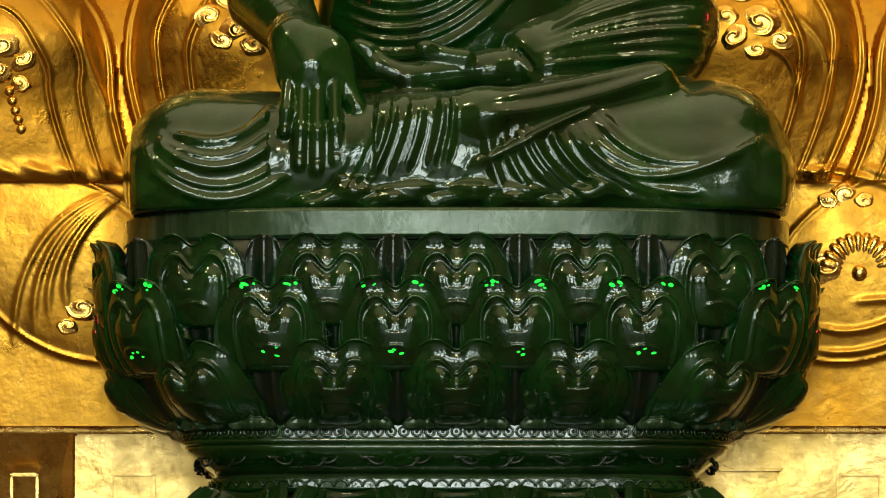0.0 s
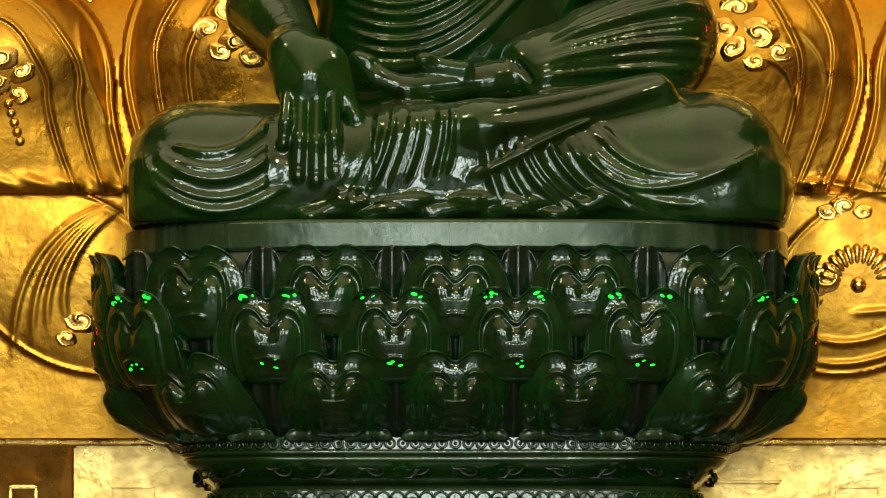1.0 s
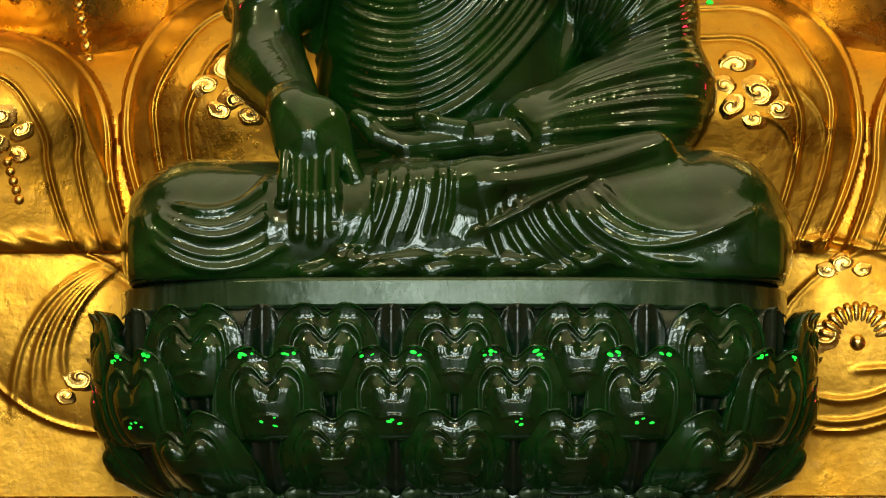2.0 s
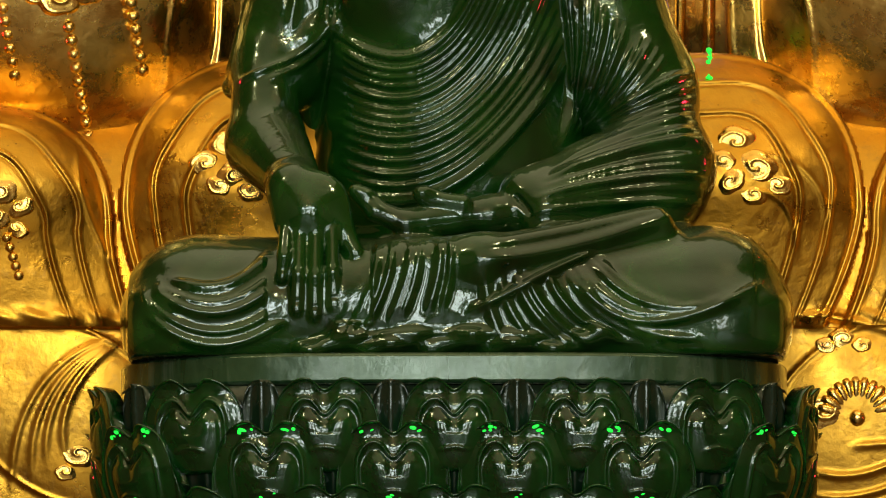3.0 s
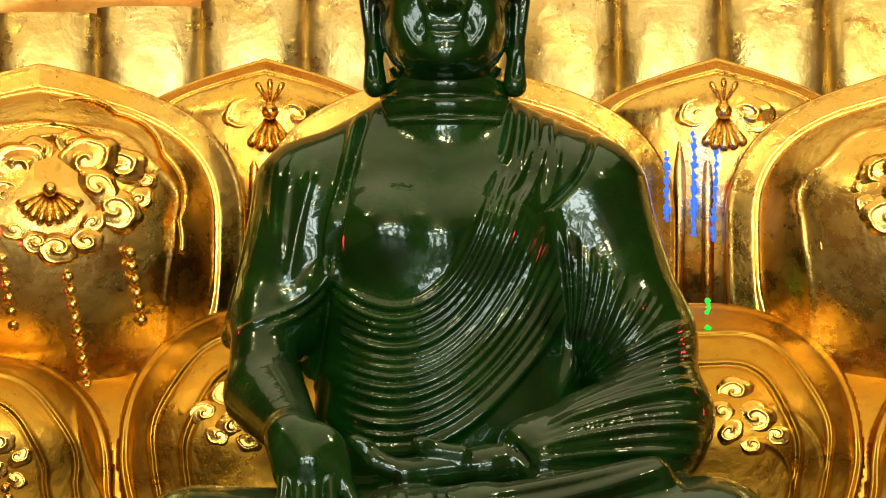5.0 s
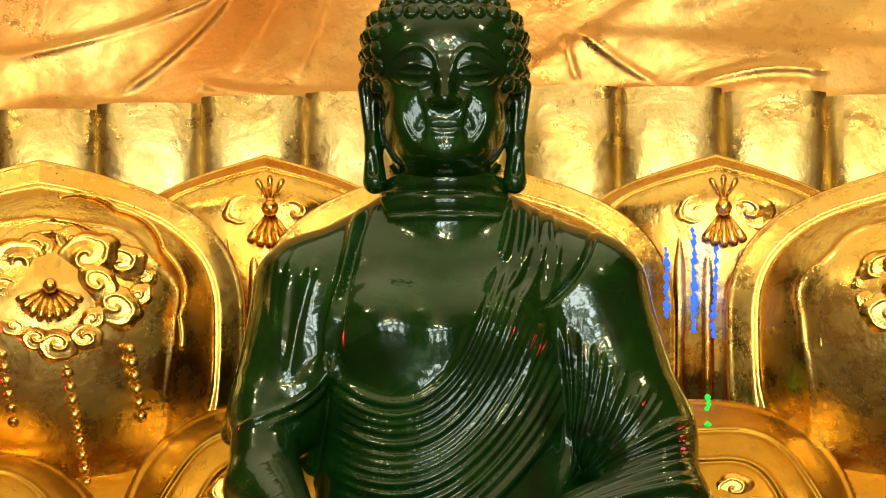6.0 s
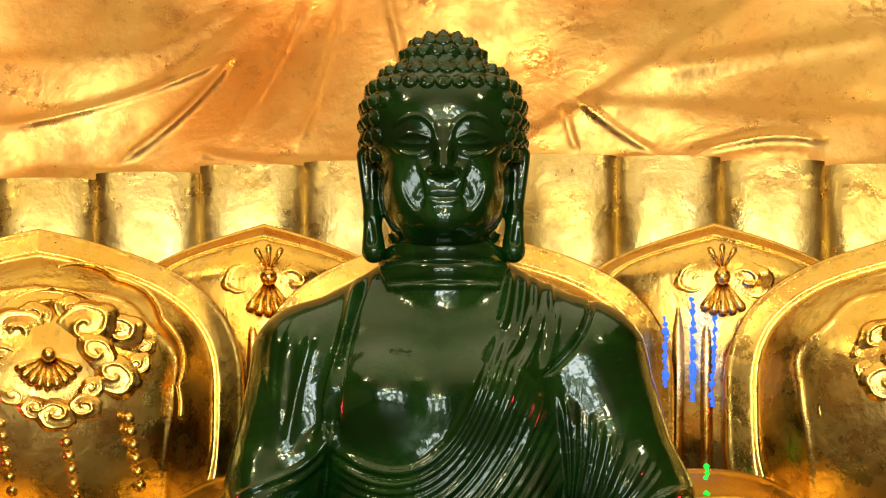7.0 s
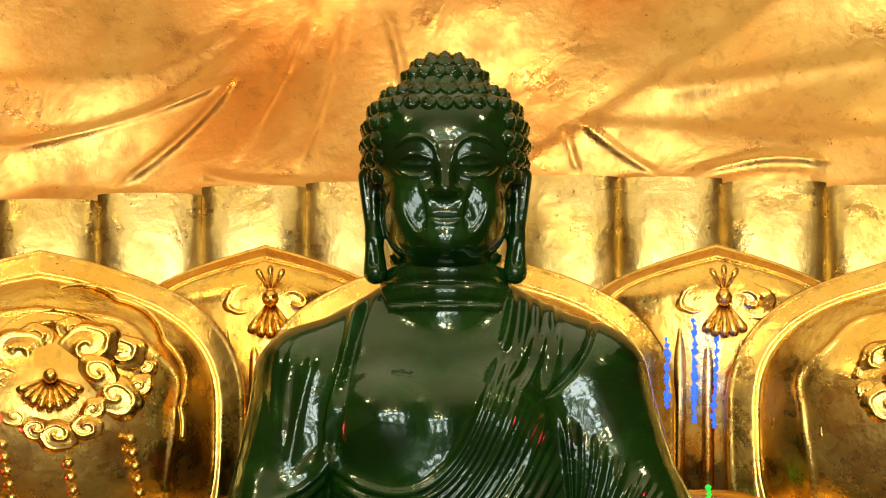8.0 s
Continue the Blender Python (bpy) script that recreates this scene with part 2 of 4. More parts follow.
# The jade statue: one carved block
class Clay:
    """A field of distances on a grid; forms are blended into it and the skin is taken off as a mesh."""

    def __init__(self, lo, hi, h):
        self.lo, self.h = np.array(lo), h
        self.n = np.ceil((np.array(hi) - lo) / h).astype(int) + 1
        self.f = np.full(self.n, 1.0, np.float32)
        self.ax = [(lo[i] + h * np.arange(self.n[i])).astype(np.float32) for i in range(3)]

    def blend(self, fn, lo, hi, k=0.02, cut=False):
        pad = k + 3 * self.h
        a = np.clip(np.floor((np.array(lo) - pad - self.lo) / self.h).astype(int), 0, self.n)
        b = np.clip(np.ceil((np.array(hi) + pad - self.lo) / self.h).astype(int) + 1, 0, self.n)
        if (b <= a).any():
            return
        s = tuple(slice(i, j) for i, j in zip(a, b))
        d = fn(self.ax[0][s[0]][:, None, None], self.ax[1][s[1]][None, :, None], self.ax[2][s[2]][None, None, :])
        old = self.f[s]
        if cut:
            t = np.clip(0.5 - 0.5 * (old + d) / k, 0, 1)
            self.f[s] = old * (1 - t) - d * t + k * t * (1 - t)
        else:
            t = np.clip(0.5 + 0.5 * (old - d) / k, 0, 1)
            self.f[s] = old * (1 - t) + d * t - k * t * (1 - t)

    def limb(self, a, b, ra, rb, k=0.02, cut=False):
        a, b = np.array(a, np.float32), np.array(b, np.float32)
        ab = b - a

        def fn(x, y, z):
            px, py, pz = x - a[0], y - a[1], z - a[2]
            t = np.clip((px * ab[0] + py * ab[1] + pz * ab[2]) / float(ab @ ab), 0, 1)
            return np.sqrt((px - t * ab[0]) ** 2 + (py - t * ab[1]) ** 2 + (pz - t * ab[2]) ** 2) - (ra + (rb - ra) * t)
        r = max(ra, rb)
        self.blend(fn, np.minimum(a, b) - r, np.maximum(a, b) + r, k, cut)

    def egg(self, c, r, k=0.02, cut=False, p=2.0):
        c, r = np.array(c, np.float32), np.array(r, np.float32)

        def fn(x, y, z):
            q = ((np.abs(x - c[0]) / r[0]) ** p + (np.abs(y - c[1]) / r[1]) ** p + (np.abs(z - c[2]) / r[2]) ** p) ** (1 / p)
            return (q - 1) * r.min()
        self.blend(fn, c - r, c + r, k, cut)

    def skin(self):
        f, s = self.f, self.f < 0
        sh = [(i, j, k) for i in (0, 1) for j in (0, 1) for k in (0, 1)]
        n = self.n - 1
        count = sum(s[i:i + n[0], j:j + n[1], k:k + n[2]].astype(np.int8) for i, j, k in sh)
        cell = np.argwhere((count > 0) & (count < 8))
        number = np.full(n, -1, np.int32)
        number[tuple(cell.T)] = np.arange(len(cell))
        val = [f[cell[:, 0] + i, cell[:, 1] + j, cell[:, 2] + k] for i, j, k in sh]
        pos, hits = np.zeros((len(cell), 3)), np.zeros(len(cell))
        for a in range(8):
            for b in range(a + 1, 8):
                if sum(abs(p - q) for p, q in zip(sh[a], sh[b])) != 1:
                    continue
                m = (val[a] < 0) != (val[b] < 0)
                t = val[a][m] / (val[a][m] - val[b][m])
                pos[m] += np.array(sh[a]) + t[:, None] * (np.array(sh[b]) - np.array(sh[a]))
                hits[m] += 1
        verts = self.lo + self.h * (cell + pos / hits[:, None])
        faces = []
        for ax in range(3):
            o = [i for i in range(3) if i != ax]
            up = [slice(None)] * 3
            dn = [slice(None)] * 3
            up[ax], dn[ax] = slice(1, None), slice(None, -1)
            diff = s[tuple(up)] != s[tuple(dn)]
            e = np.argwhere(diff)
            e = e[(e[:, o[0]] > 0) & (e[:, o[1]] > 0) & (e[:, o[0]] < n[o[0]]) & (e[:, o[1]] < n[o[1]])]
            q = []
            for d0, d1 in ((-1, -1), (0, -1), (0, 0), (-1, 0)):
                c = e.copy()
                c[:, o[0]] += d0
                c[:, o[1]] += d1
                q.append(number[tuple(c.T)])
            q = np.stack(q, 1)
            flip = s[tuple(e.T)] != (ax == 1)
            q[~flip] = q[~flip][:, ::-1]
            faces.append(q)
        faces = np.concatenate(faces)
        return verts, faces[(faces >= 0).all(1)]


def vertex_normals(v, f):
    fn = np.cross(v[f[:, 2]] - v[f[:, 0]], v[f[:, 3]] - v[f[:, 1]])
    out = np.zeros_like(v)
    for i in range(4):
        np.add.at(out, f[:, i], fn)
    return out / (np.linalg.norm(out, axis=1)[:, None] + 1e-12)


def statue_body():
    c = Clay((-0.66, -0.04, 0.055), (0.66, 0.74, 1.03), 0.004)
    # crossed legs
    c.egg((-0.02, 0.36, 0.16), (0.52, 0.30, 0.11), 0.02, p=3.0)
    c.limb((-0.448, 0.19, 0.158), (-0.10, 0.15, 0.158), 0.127, 0.105, 0.05)
    c.limb((-0.445, 0.19, 0.13), (-0.20, 0.42, 0.17), 0.12, 0.12, 0.05)
    c.limb((0.455, 0.19, 0.165), (0.10, 0.14, 0.15), 0.135, 0.10, 0.05)
    c.limb((0.455, 0.19, 0.14), (0.20, 0.42, 0.18), 0.13, 0.12, 0.05)
    c.egg((-0.443, 0.20, 0.126), (0.132, 0.155, 0.068), 0.03, p=4.0)
    c.egg((0.455, 0.20, 0.126), (0.142, 0.165, 0.068), 0.03, p=4.0)
    c.egg((0.0, 0.17, 0.17), (0.22, 0.13, 0.095), 0.04, p=2.6)
    # upper shin and sole across the lap
    c.limb((0.36, 0.13, 0.295), (0.05, 0.055, 0.235), 0.034, 0.038, 0.03)
    c.limb((0.05, 0.055, 0.235), (-0.09, 0.09, 0.225), 0.038, 0.045, 0.04)
    # trunk
    c.egg((0.0, 0.40, 0.40), (0.25, 0.17, 0.22), 0.05)
    c.egg((-0.005, 0.40, 0.66), (0.255, 0.165, 0.24), 0.06)
    c.egg((-0.005, 0.41, 0.84), (0.30, 0.125, 0.105), 0.06)
    c.limb((-0.16, 0.41, 0.885), (-0.02, 0.40, 0.955), 0.055, 0.085, 0.05)
    c.limb((0.15, 0.41, 0.885), (0.0, 0.40, 0.955), 0.062, 0.085, 0.05)
    c.egg((-0.108, 0.292, 0.735), (0.098, 0.078, 0.080), 0.045)
    c.egg((0.075, 0.292, 0.735), (0.098, 0.078, 0.080), 0.045)
    c.limb((-0.005, 0.39, 0.92), (-0.008, 0.375, 1.06), 0.10, 0.096, 0.03)
    # right arm, bare below the sleeve
    c.limb((-0.248, 0.41, 0.795), (-0.325, 0.36, 0.575), 0.112, 0.078, 0.04)
    c.limb((-0.33, 0.37, 0.61), (-0.398, 0.385, 0.556), 0.066, 0.016, 0.03)
    c.limb((-0.22, 0.30, 0.66), (-0.36, 0.33, 0.565), 0.020, 0.016, 0.02)
    c.limb((-0.335, 0.34, 0.60), (-0.336, 0.285, 0.455), 0.058, 0.064, 0.012)
    c.limb((-0.332, 0.285, 0.450), (-0.278, 0.13, 0.372), 0.076, 0.048, 0.012)
    # hand over the knee
    c.egg((-0.247, 0.082, 0.318), (0.070, 0.036, 0.074), 0.02)
    c.limb((-0.285, 0.10, 0.36), (-0.255, 0.085, 0.32), 0.042, 0.042, 0.02)
    for x0, z0, x1, z1, r in ((-0.292, 0.285, -0.298, 0.205, 0.0125), (-0.268, 0.285, -0.272, 0.150, 0.0135),
                              (-0.240, 0.285, -0.241, 0.142, 0.014), (-0.211, 0.285, -0.207, 0.157, 0.013)):
        c.limb((x0, 0.062, z0), (x0 * 0.5 + x1 * 0.5, 0.043, z0 * 0.45 + z1 * 0.55), r, r, 0.006)
        c.limb((x0 * 0.5 + x1 * 0.5, 0.043, z0 * 0.45 + z1 * 0.55), (x1, 0.045, z1), r, r * 0.9, 0.006)
        c.egg((x1, 0.045 - r * 0.82, z1 + 0.002), (r * 0.55, 0.0035, 0.010), 0.002)
        c.limb((x1 - r * 0.5, 0.045 - r * 0.95, z1 + 0.014), (x1 + r * 0.5, 0.045 - r * 0.95, z1 + 0.014), 0.002, 0.002, 0.002, cut=True)
    c.limb((-0.205, 0.085, 0.315), (-0.170, 0.065, 0.250), 0.024, 0.014, 0.012)
    c.limb((-0.215, 0.44, 0.49), (-0.24, 0.43, 0.57), 0.055, 0.06, 0.02)
    # left arm in its sleeve
    c.limb((0.248, 0.41, 0.795), (0.345, 0.37, 0.55), 0.115, 0.092, 0.05)
    c.limb((0.345, 0.37, 0.55), (0.375, 0.33, 0.415), 0.092, 0.082, 0.05)
    c.limb((0.385, 0.31, 0.41), (0.14, 0.17, 0.345), 0.087, 0.058, 0.04)
    c.limb((0.375, 0.30, 0.40), (0.35, 0.25, 0.33), 0.085, 0.07, 0.04)
    c.limb((0.385, 0.275, 0.362), (0.165, 0.145, 0.322), 0.066, 0.040, 0.03)
    # hand lying in the lap
    c.limb((0.16, 0.17, 0.330), (0.07, 0.14, 0.318), 0.034, 0.032, 0.012)
    c.limb((0.07, 0.14, 0.318), (-0.08, 0.105, 0.302), 0.034, 0.024, 0.012)
    c.limb((-0.08, 0.105, 0.300), (-0.135, 0.10, 0.322), 0.022, 0.018, 0.008)
    c.limb((-0.135, 0.10, 0.322), (-0.168, 0.10, 0.352), 0.018, 0.013, 0.008)
    c.limb((0.02, 0.11, 0.335), (-0.05, 0.10, 0.343), 0.016, 0.012, 0.008)
    # hem spread on the slab
    rng = random.Random(5)
    for i in range(15):
        x = -0.25 + 0.5 * i / 14
        c.egg((x, 0.065 + 0.01 * (i % 2), 0.082 + 0.012 * (i % 3)), (0.030, 0.035 + 0.012 * rng.random(), 0.016), 0.012)
    c.blend(lambda x, y, z: (z - 0.0745) + 0 * x + 0 * y, (-0.66, -0.04, 0.055), (0.66, 0.74, 0.078), 0.003, True)  # flat seat on the slab
    v, f = c.skin()
    nrm = vertex_normals(v, f)
    x, z = v[:, 0].copy(), v[:, 2].copy()
    d = np.zeros(len(v))
    sets = [  # first, last, number, height, width: folds of the robe
        (((-212, 652), (-4, 482), (93, 852)), ((-190, 362), (20, 265), (225, 620)), 15, 0.0115, 0.0070),
        (((150, 900), (110, 800), (70, 770)), ((200, 900), (190, 800), (165, 765)), 3, 0.006, 0.007),
        (((93, 852), (110, 900), (113, 962)), ((170, 780), (190, 860), (185, 955)), 4, 0.006, 0.007),
        (((195, 745), (230, 600), (200, 452)), ((385, 600), (330, 520), (225, 455)), 12, 0.0110, 0.0064),
        (((433, 582), (330, 540), (208, 442)), ((455, 340), (310, 350), (140, 318)), 12, 0.0110, 0.0080),
        (((-162, 950), (-190, 855), (-228, 665)), ((-166, 950), (-192, 855), (-229, 658)), 1, 0.010, 0.009),
        (((-217, 665), (-270, 600), (-400, 560)), ((-217, 640), (-270, 580), (-330, 560)), 2, 0.010, 0.006),
        (((-300, 880), (-330, 800), (-310, 700)), ((-240, 860), (-270, 780), (-290, 650)), 3, 0.005, 0.009),
        (((-490, 206), (-390, 165), (-320, 255)), ((-540, 150), (-420, 35), (-275, 150)), 5, 0.009, 0.007),
        (((-150, 262), (-150, 190), (-215, 100)), ((0, 272), (10, 230), (-15, 150)), 7, 0.008, 0.007),
        (((60, 200), (60, 150), (95, 85)), ((215, 230), (270, 100), (440, 100)), 7, 0.008, 0.0075),
        (((255, 245), (330, 150), (430, 150)), ((205, 215), (300, 50), (548, 195)), 4, 0.009, 0.008),
        (((30, 145), (150, 200), (250, 250)), ((40, 150), (160, 205), (260, 255)), 1, 0.012, 0.007),
        (((-545, 190), (-530, 120), (-470, 110)), ((-520, 200), (-500, 140), (-450, 120)), 2, 0.006, 0.007),
        (((50, 232), (200, 240), (385, 312)), ((55, 260), (220, 285), (385, 330)), 2, 0.008, 0.010),
        (((-200, 98), (0, 125), (200, 98)), ((-220, 85), (0, 105), (220, 85)), 2, 0.007, 0.008),
    ]
    rng = random.Random(11)
    for first, last, n, height, width in sets:
        for curve in family(first, last, n, 0.35):
            k, w = rng.uniform(0.55, 1.3), width * rng.uniform(0.75, 1.25)
            d = np.maximum(d, k * height * crease(x, z, curve, w)) + 0.12 * height * crease(x, z, curve, width * 2)
    # cut lines: collar edge, sleeve edge, belt line, arm against chest
    for line in (((-147, 955), (-178, 860), (-214, 662)), ((-217, 640), (-225, 540), (-255, 470)), ((262, 925), (258, 830), (160, 765)), ((110, 352), (130, 330), (140, 312))):
        d -= 0.011 * crease(x, z, bez([np.array(q) / 1000 for q in line]), 0.0055)
    arm = (x < -0.265) & (z > 0.36) & (z < 0.55) | (x > -0.33) & (x < -0.14) & (z > 0.13) & (z < 0.40) & (v[:, 1] < 0.075)
    d[arm] *= 0.12
    front = np.clip((0.25 - nrm[:, 1]) * 3, 0, 1)
    v = v + nrm * (d * front)[:, None]
    # rings of the neck
    neck = (z > 0.925) & (np.hypot(x + 0.007, v[:, 1] - 0.385) < 0.118)
    v[neck] += nrm[neck] * (0.009 * np.abs(np.sin((z[neck] - 0.905) * math.pi / 0.036)) ** 0.6)[:, None] * front[neck][:, None]
    return v, f


def statue_head():
    c = Clay((-0.19, 0.14, 0.95), (0.18, 0.62, 1.42), 0.003)
    x0 = -0.008
    c.egg((x0, 0.355, 1.135), (0.112, 0.135, 0.135), 0.03, p=2.3)
    c.egg((x0, 0.325, 1.080), (0.098, 0.108, 0.080), 0.04, p=2.2)
    c.limb((x0, 0.385, 0.98), (x0, 0.375, 1.08), 0.092, 0.092, 0.02)
    c.egg((x0, 0.375, 1.222), (0.145, 0.168, 0.114), 0.012, p=2.6)
    c.egg((x0, 0.38, 1.322), (0.076, 0.090, 0.062), 0.022)
    # brow, nose, lids, lips, chin: softly carved
    c.limb((x0, 0.224, 1.200), (x0, 0.203, 1.130), 0.010, 0.016, 0.016)
    for s in (-1, 1):
        c.limb((x0 + s * 0.012, 0.222, 1.208), (x0 + s * 0.052, 0.232, 1.226), 0.007, 0.007, 0.012)
        c.limb((x0 + s * 0.052, 0.232, 1.226), (x0 + s * 0.094, 0.262, 1.205), 0.007, 0.005, 0.012)
        c.egg((x0 + s * 0.052, 0.2425, 1.180), (0.034, 0.014, 0.016), 0.008)
        c.limb((x0 + s * 0.022, 0.226, 1.176), (x0 + s * 0.082, 0.244, 1.180), 0.003, 0.003, 0.004, cut=True)
        c.egg((x0 + s * 0.017, 0.212, 1.126), (0.011, 0.014, 0.009), 0.008)
        c.egg((x0 + s * 0.052, 0.262, 1.112), (0.042, 0.0425, 0.056), 0.018)
        # flat of the cheek
        def flat(x, y, z, s=s):
            px, pz = x - x0 - s * (0.056 - 0.25 * (1.108 - z)), z - 1.108
            plane = -(s * 0.10 * px - 0.99 * (y - 0.2235) - 0.10 * pz)
            oval = (np.sqrt((px / 0.019) ** 2 + ((y - 0.22) / 0.05) ** 2 + (pz / 0.050) ** 2) - 1) * 0.019
            return np.maximum(plane, oval)
        c.blend(flat, (x0 + s * 0.054 - 0.04, 0.18, 1.05), (x0 + s * 0.054 + 0.04, 0.26, 1.165), 0.006, True)
        # long ears
        c.limb((x0 + s * 0.140, 0.365, 1.170), (x0 + s * 0.130, 0.36, 1.06), 0.019, 0.014, 0.01)
        c.limb((x0 + s * 0.130, 0.36, 1.06), (x0 + s * 0.127, 0.355, 1.000), 0.015, 0.022, 0.01)
        c.limb((x0 + s * 0.142, 0.343, 1.165), (x0 + s * 0.136, 0.343, 1.09), 0.008, 0.005, 0.006, cut=True)
        c.limb((x0 + s * 0.134, 0.34, 1.05), (x0 + s * 0.130, 0.34, 1.015), 0.006, 0.007, 0.004, cut=True)
    c.egg((x0, 0.2385, 1.081), (0.028, 0.0070, 0.0045), 0.008)
    c.egg((x0, 0.2370, 1.072), (0.024, 0.0075, 0.0055), 0.008)
    c.egg((x0, 0.235, 1.040), (0.030, 0.022, 0.020), 0.02)
    v, f = c.skin()
    nrm = vertex_normals(v, f)
    d = np.zeros(len(v))
    hx, hz = v[:, 0] - x0, v[:, 2]
    for s in (-1, 1):
        for pts, hgt, w in ((((0.010, 1.165), (0.012, 1.232), (0.060, 1.236), (0.098, 1.200)), 0.0045, 0.0035),
                            (((0.014, 1.190), (0.020, 1.150), (0.060, 1.140), (0.092, 1.172)), 0.0040, 0.0035),
                            (((0.022, 1.180), (0.050, 1.202), (0.086, 1.182)), 0.0030, 0.0030),
                            (((0.022, 1.176), (0.050, 1.168), (0.086, 1.180)), 0.0030, 0.0030),
                            (((0.018, 1.118), (0.040, 1.105), (0.050, 1.075)), 0.0008, 0.0060),
                            (((0.000, 1.088), (0.012, 1.093), (0.030, 1.085)), 0.0014, 0.0030),
                            (((0.000, 1.070), (0.012, 1.066), (0.026, 1.076)), 0.0014, 0.0030)):
            curve = bez(pts)
            d += hgt * crease(s * hx, hz, curve, w)
    d -= 0.0025 * crease(hx, hz, bez([(-0.034, 1.081), (0.0, 1.073), (0.034, 1.081)]), 0.0028)
    v = v + nrm * (d * (nrm[:, 1] < 0.1))[:, None]
    pieces = [(v.tolist(), f.tolist())]
    # snail curls in rows over the cap and the crown bump
    def curl(p, n, r):
        n = Vector(n).normalized()
        q = n.to_track_quat("Z", "Y").to_matrix()
        cv, cf = [], []
        prof = ((1.05, -0.4), (1.0, 0.10), (0.86, 0.34), (0.66, 0.32), (0.58, 0.58), (0.36, 0.56), (0.26, 0.78), (0.0, 0.84))
        for pr, ph in prof:
            for j in range(10):
                a = 2 * math.pi * j / 10
                w = q @ Vector((pr * r * math.cos(a), pr * r * math.sin(a), ph * r))
                cv.append((p[0] + w.x, p[1] + w.y, p[2] + w.z))
        cf = [(i * 10 + j, i * 10 + (j + 1) % 10, (i + 1) * 10 + (j + 1) % 10, (i + 1) * 10 + j) for i in range(len(prof) - 1) for j in range(10)]
        return cv, cf
    for cz, ry, rx, rz, cy, low in ((1.222, 0.168, 0.145, 0.114, 0.375, -0.85), (1.322, 0.092, 0.079, 0.064, 0.38, -0.62)):
        n_rows = 10 if rx > 0.1 else 6
        for i in range(n_rows):
            lat = math.asin(low) + (math.pi / 2 - math.asin(low)) * i / n_rows
            ring = max(1, int(2 * math.pi * rx * math.cos(lat) / 0.0275))
            for j in range(ring):
                a = 2 * math.pi * (j + 0.5 * (i % 2)) / ring
                n = Vector((math.cos(a) * math.cos(lat), math.sin(a) * math.cos(lat), math.sin(lat)))
                q = 2.6 if rx > 0.1 else 2.0
                k = (abs(n.x) ** q + abs(n.y) ** q + abs(n.z) ** q) ** (-1 / q)
                n = n * k
                p = (x0 + rx * n.x, cy + ry * n.y, cz + rz * n.z)
                if n.y < 0 and abs(p[0] - x0) < 0.106 and p[2] < 1.272 and rx > 0.1:
                    continue
                if p[2] < 1.12 and p[1] < 0.36:
                    continue
                pieces.append(curl(p, (n.x / rx, n.y / ry, n.z / rz), 0.0158))
    return joined(pieces)


def jade_statue():
    bv, bf = statue_body()
    hv, hf = statue_head()
    v, f = joined([(bv.tolist(), bf.tolist()), (hv, hf)])
    v = [(a * 1.015, b, c * RISE + 0.041 * max(c - 0.1, 0) + LEAN * max(b, 0) * min(1, max(c - 0.075, 0) / 0.1)) for a, b, c in v]
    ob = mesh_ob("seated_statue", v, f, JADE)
    ob.location = (0.004, 0, Z0)
    return tagged(ob, "polished dark green jade seated statue in a pleated robe", "statue")


jade_statue()


# The jade lotus pedestal
def plan(a, b, p, n=720):
    """A rounded oblong in plan: points and outward normals, evenly spaced, from the middle of the front."""
    t = np.linspace(0, 2 * np.pi, 4000, endpoint=False) - np.pi / 2
    x = a * np.sign(np.cos(t)) * np.abs(np.cos(t)) ** (2 / p)
    y = b * np.sign(np.sin(t)) * np.abs(np.sin(t)) ** (2 / p)
    seg = np.hypot(np.diff(x, append=x[0]), np.diff(y, append=y[0]))
    s = np.concatenate([[0], np.cumsum(seg)])
    q = np.linspace(0, s[-1], n, endpoint=False)
    px, py = np.interp(q, s, np.append(x, x[0])), np.interp(q, s, np.append(y, y[0]))
    tx, ty = np.roll(px, -3) - np.roll(px, 3), np.roll(py, -3) - np.roll(py, 3)
    ln = np.hypot(tx, ty)
    return px, py, ty / ln, -tx / ln, s[-1]


def turned(profile, mat, name, parent, label="", p=5.0, n=200, cy=0.43):
    """A moulding that runs round the oblong plan; profile: half width, half depth, height."""
    v = []
    for a, b, z in profile:
        px, py, _, _, _ = plan(a, b, p, n)
        v += [(x, y + cy, z) for x, y in zip(px, py)]
    f = [(i * n + j, i * n + (j + 1) % n, (i + 1) * n + (j + 1) % n, (i + 1) * n + j) for i in range(len(profile) - 1) for j in range(n)]
    f.append(tuple(range(n))[::-1])
    f.append(tuple((len(profile) - 1) * n + j for j in range(n)))
    return mesh_ob(name, v, f, mat, parent, label)


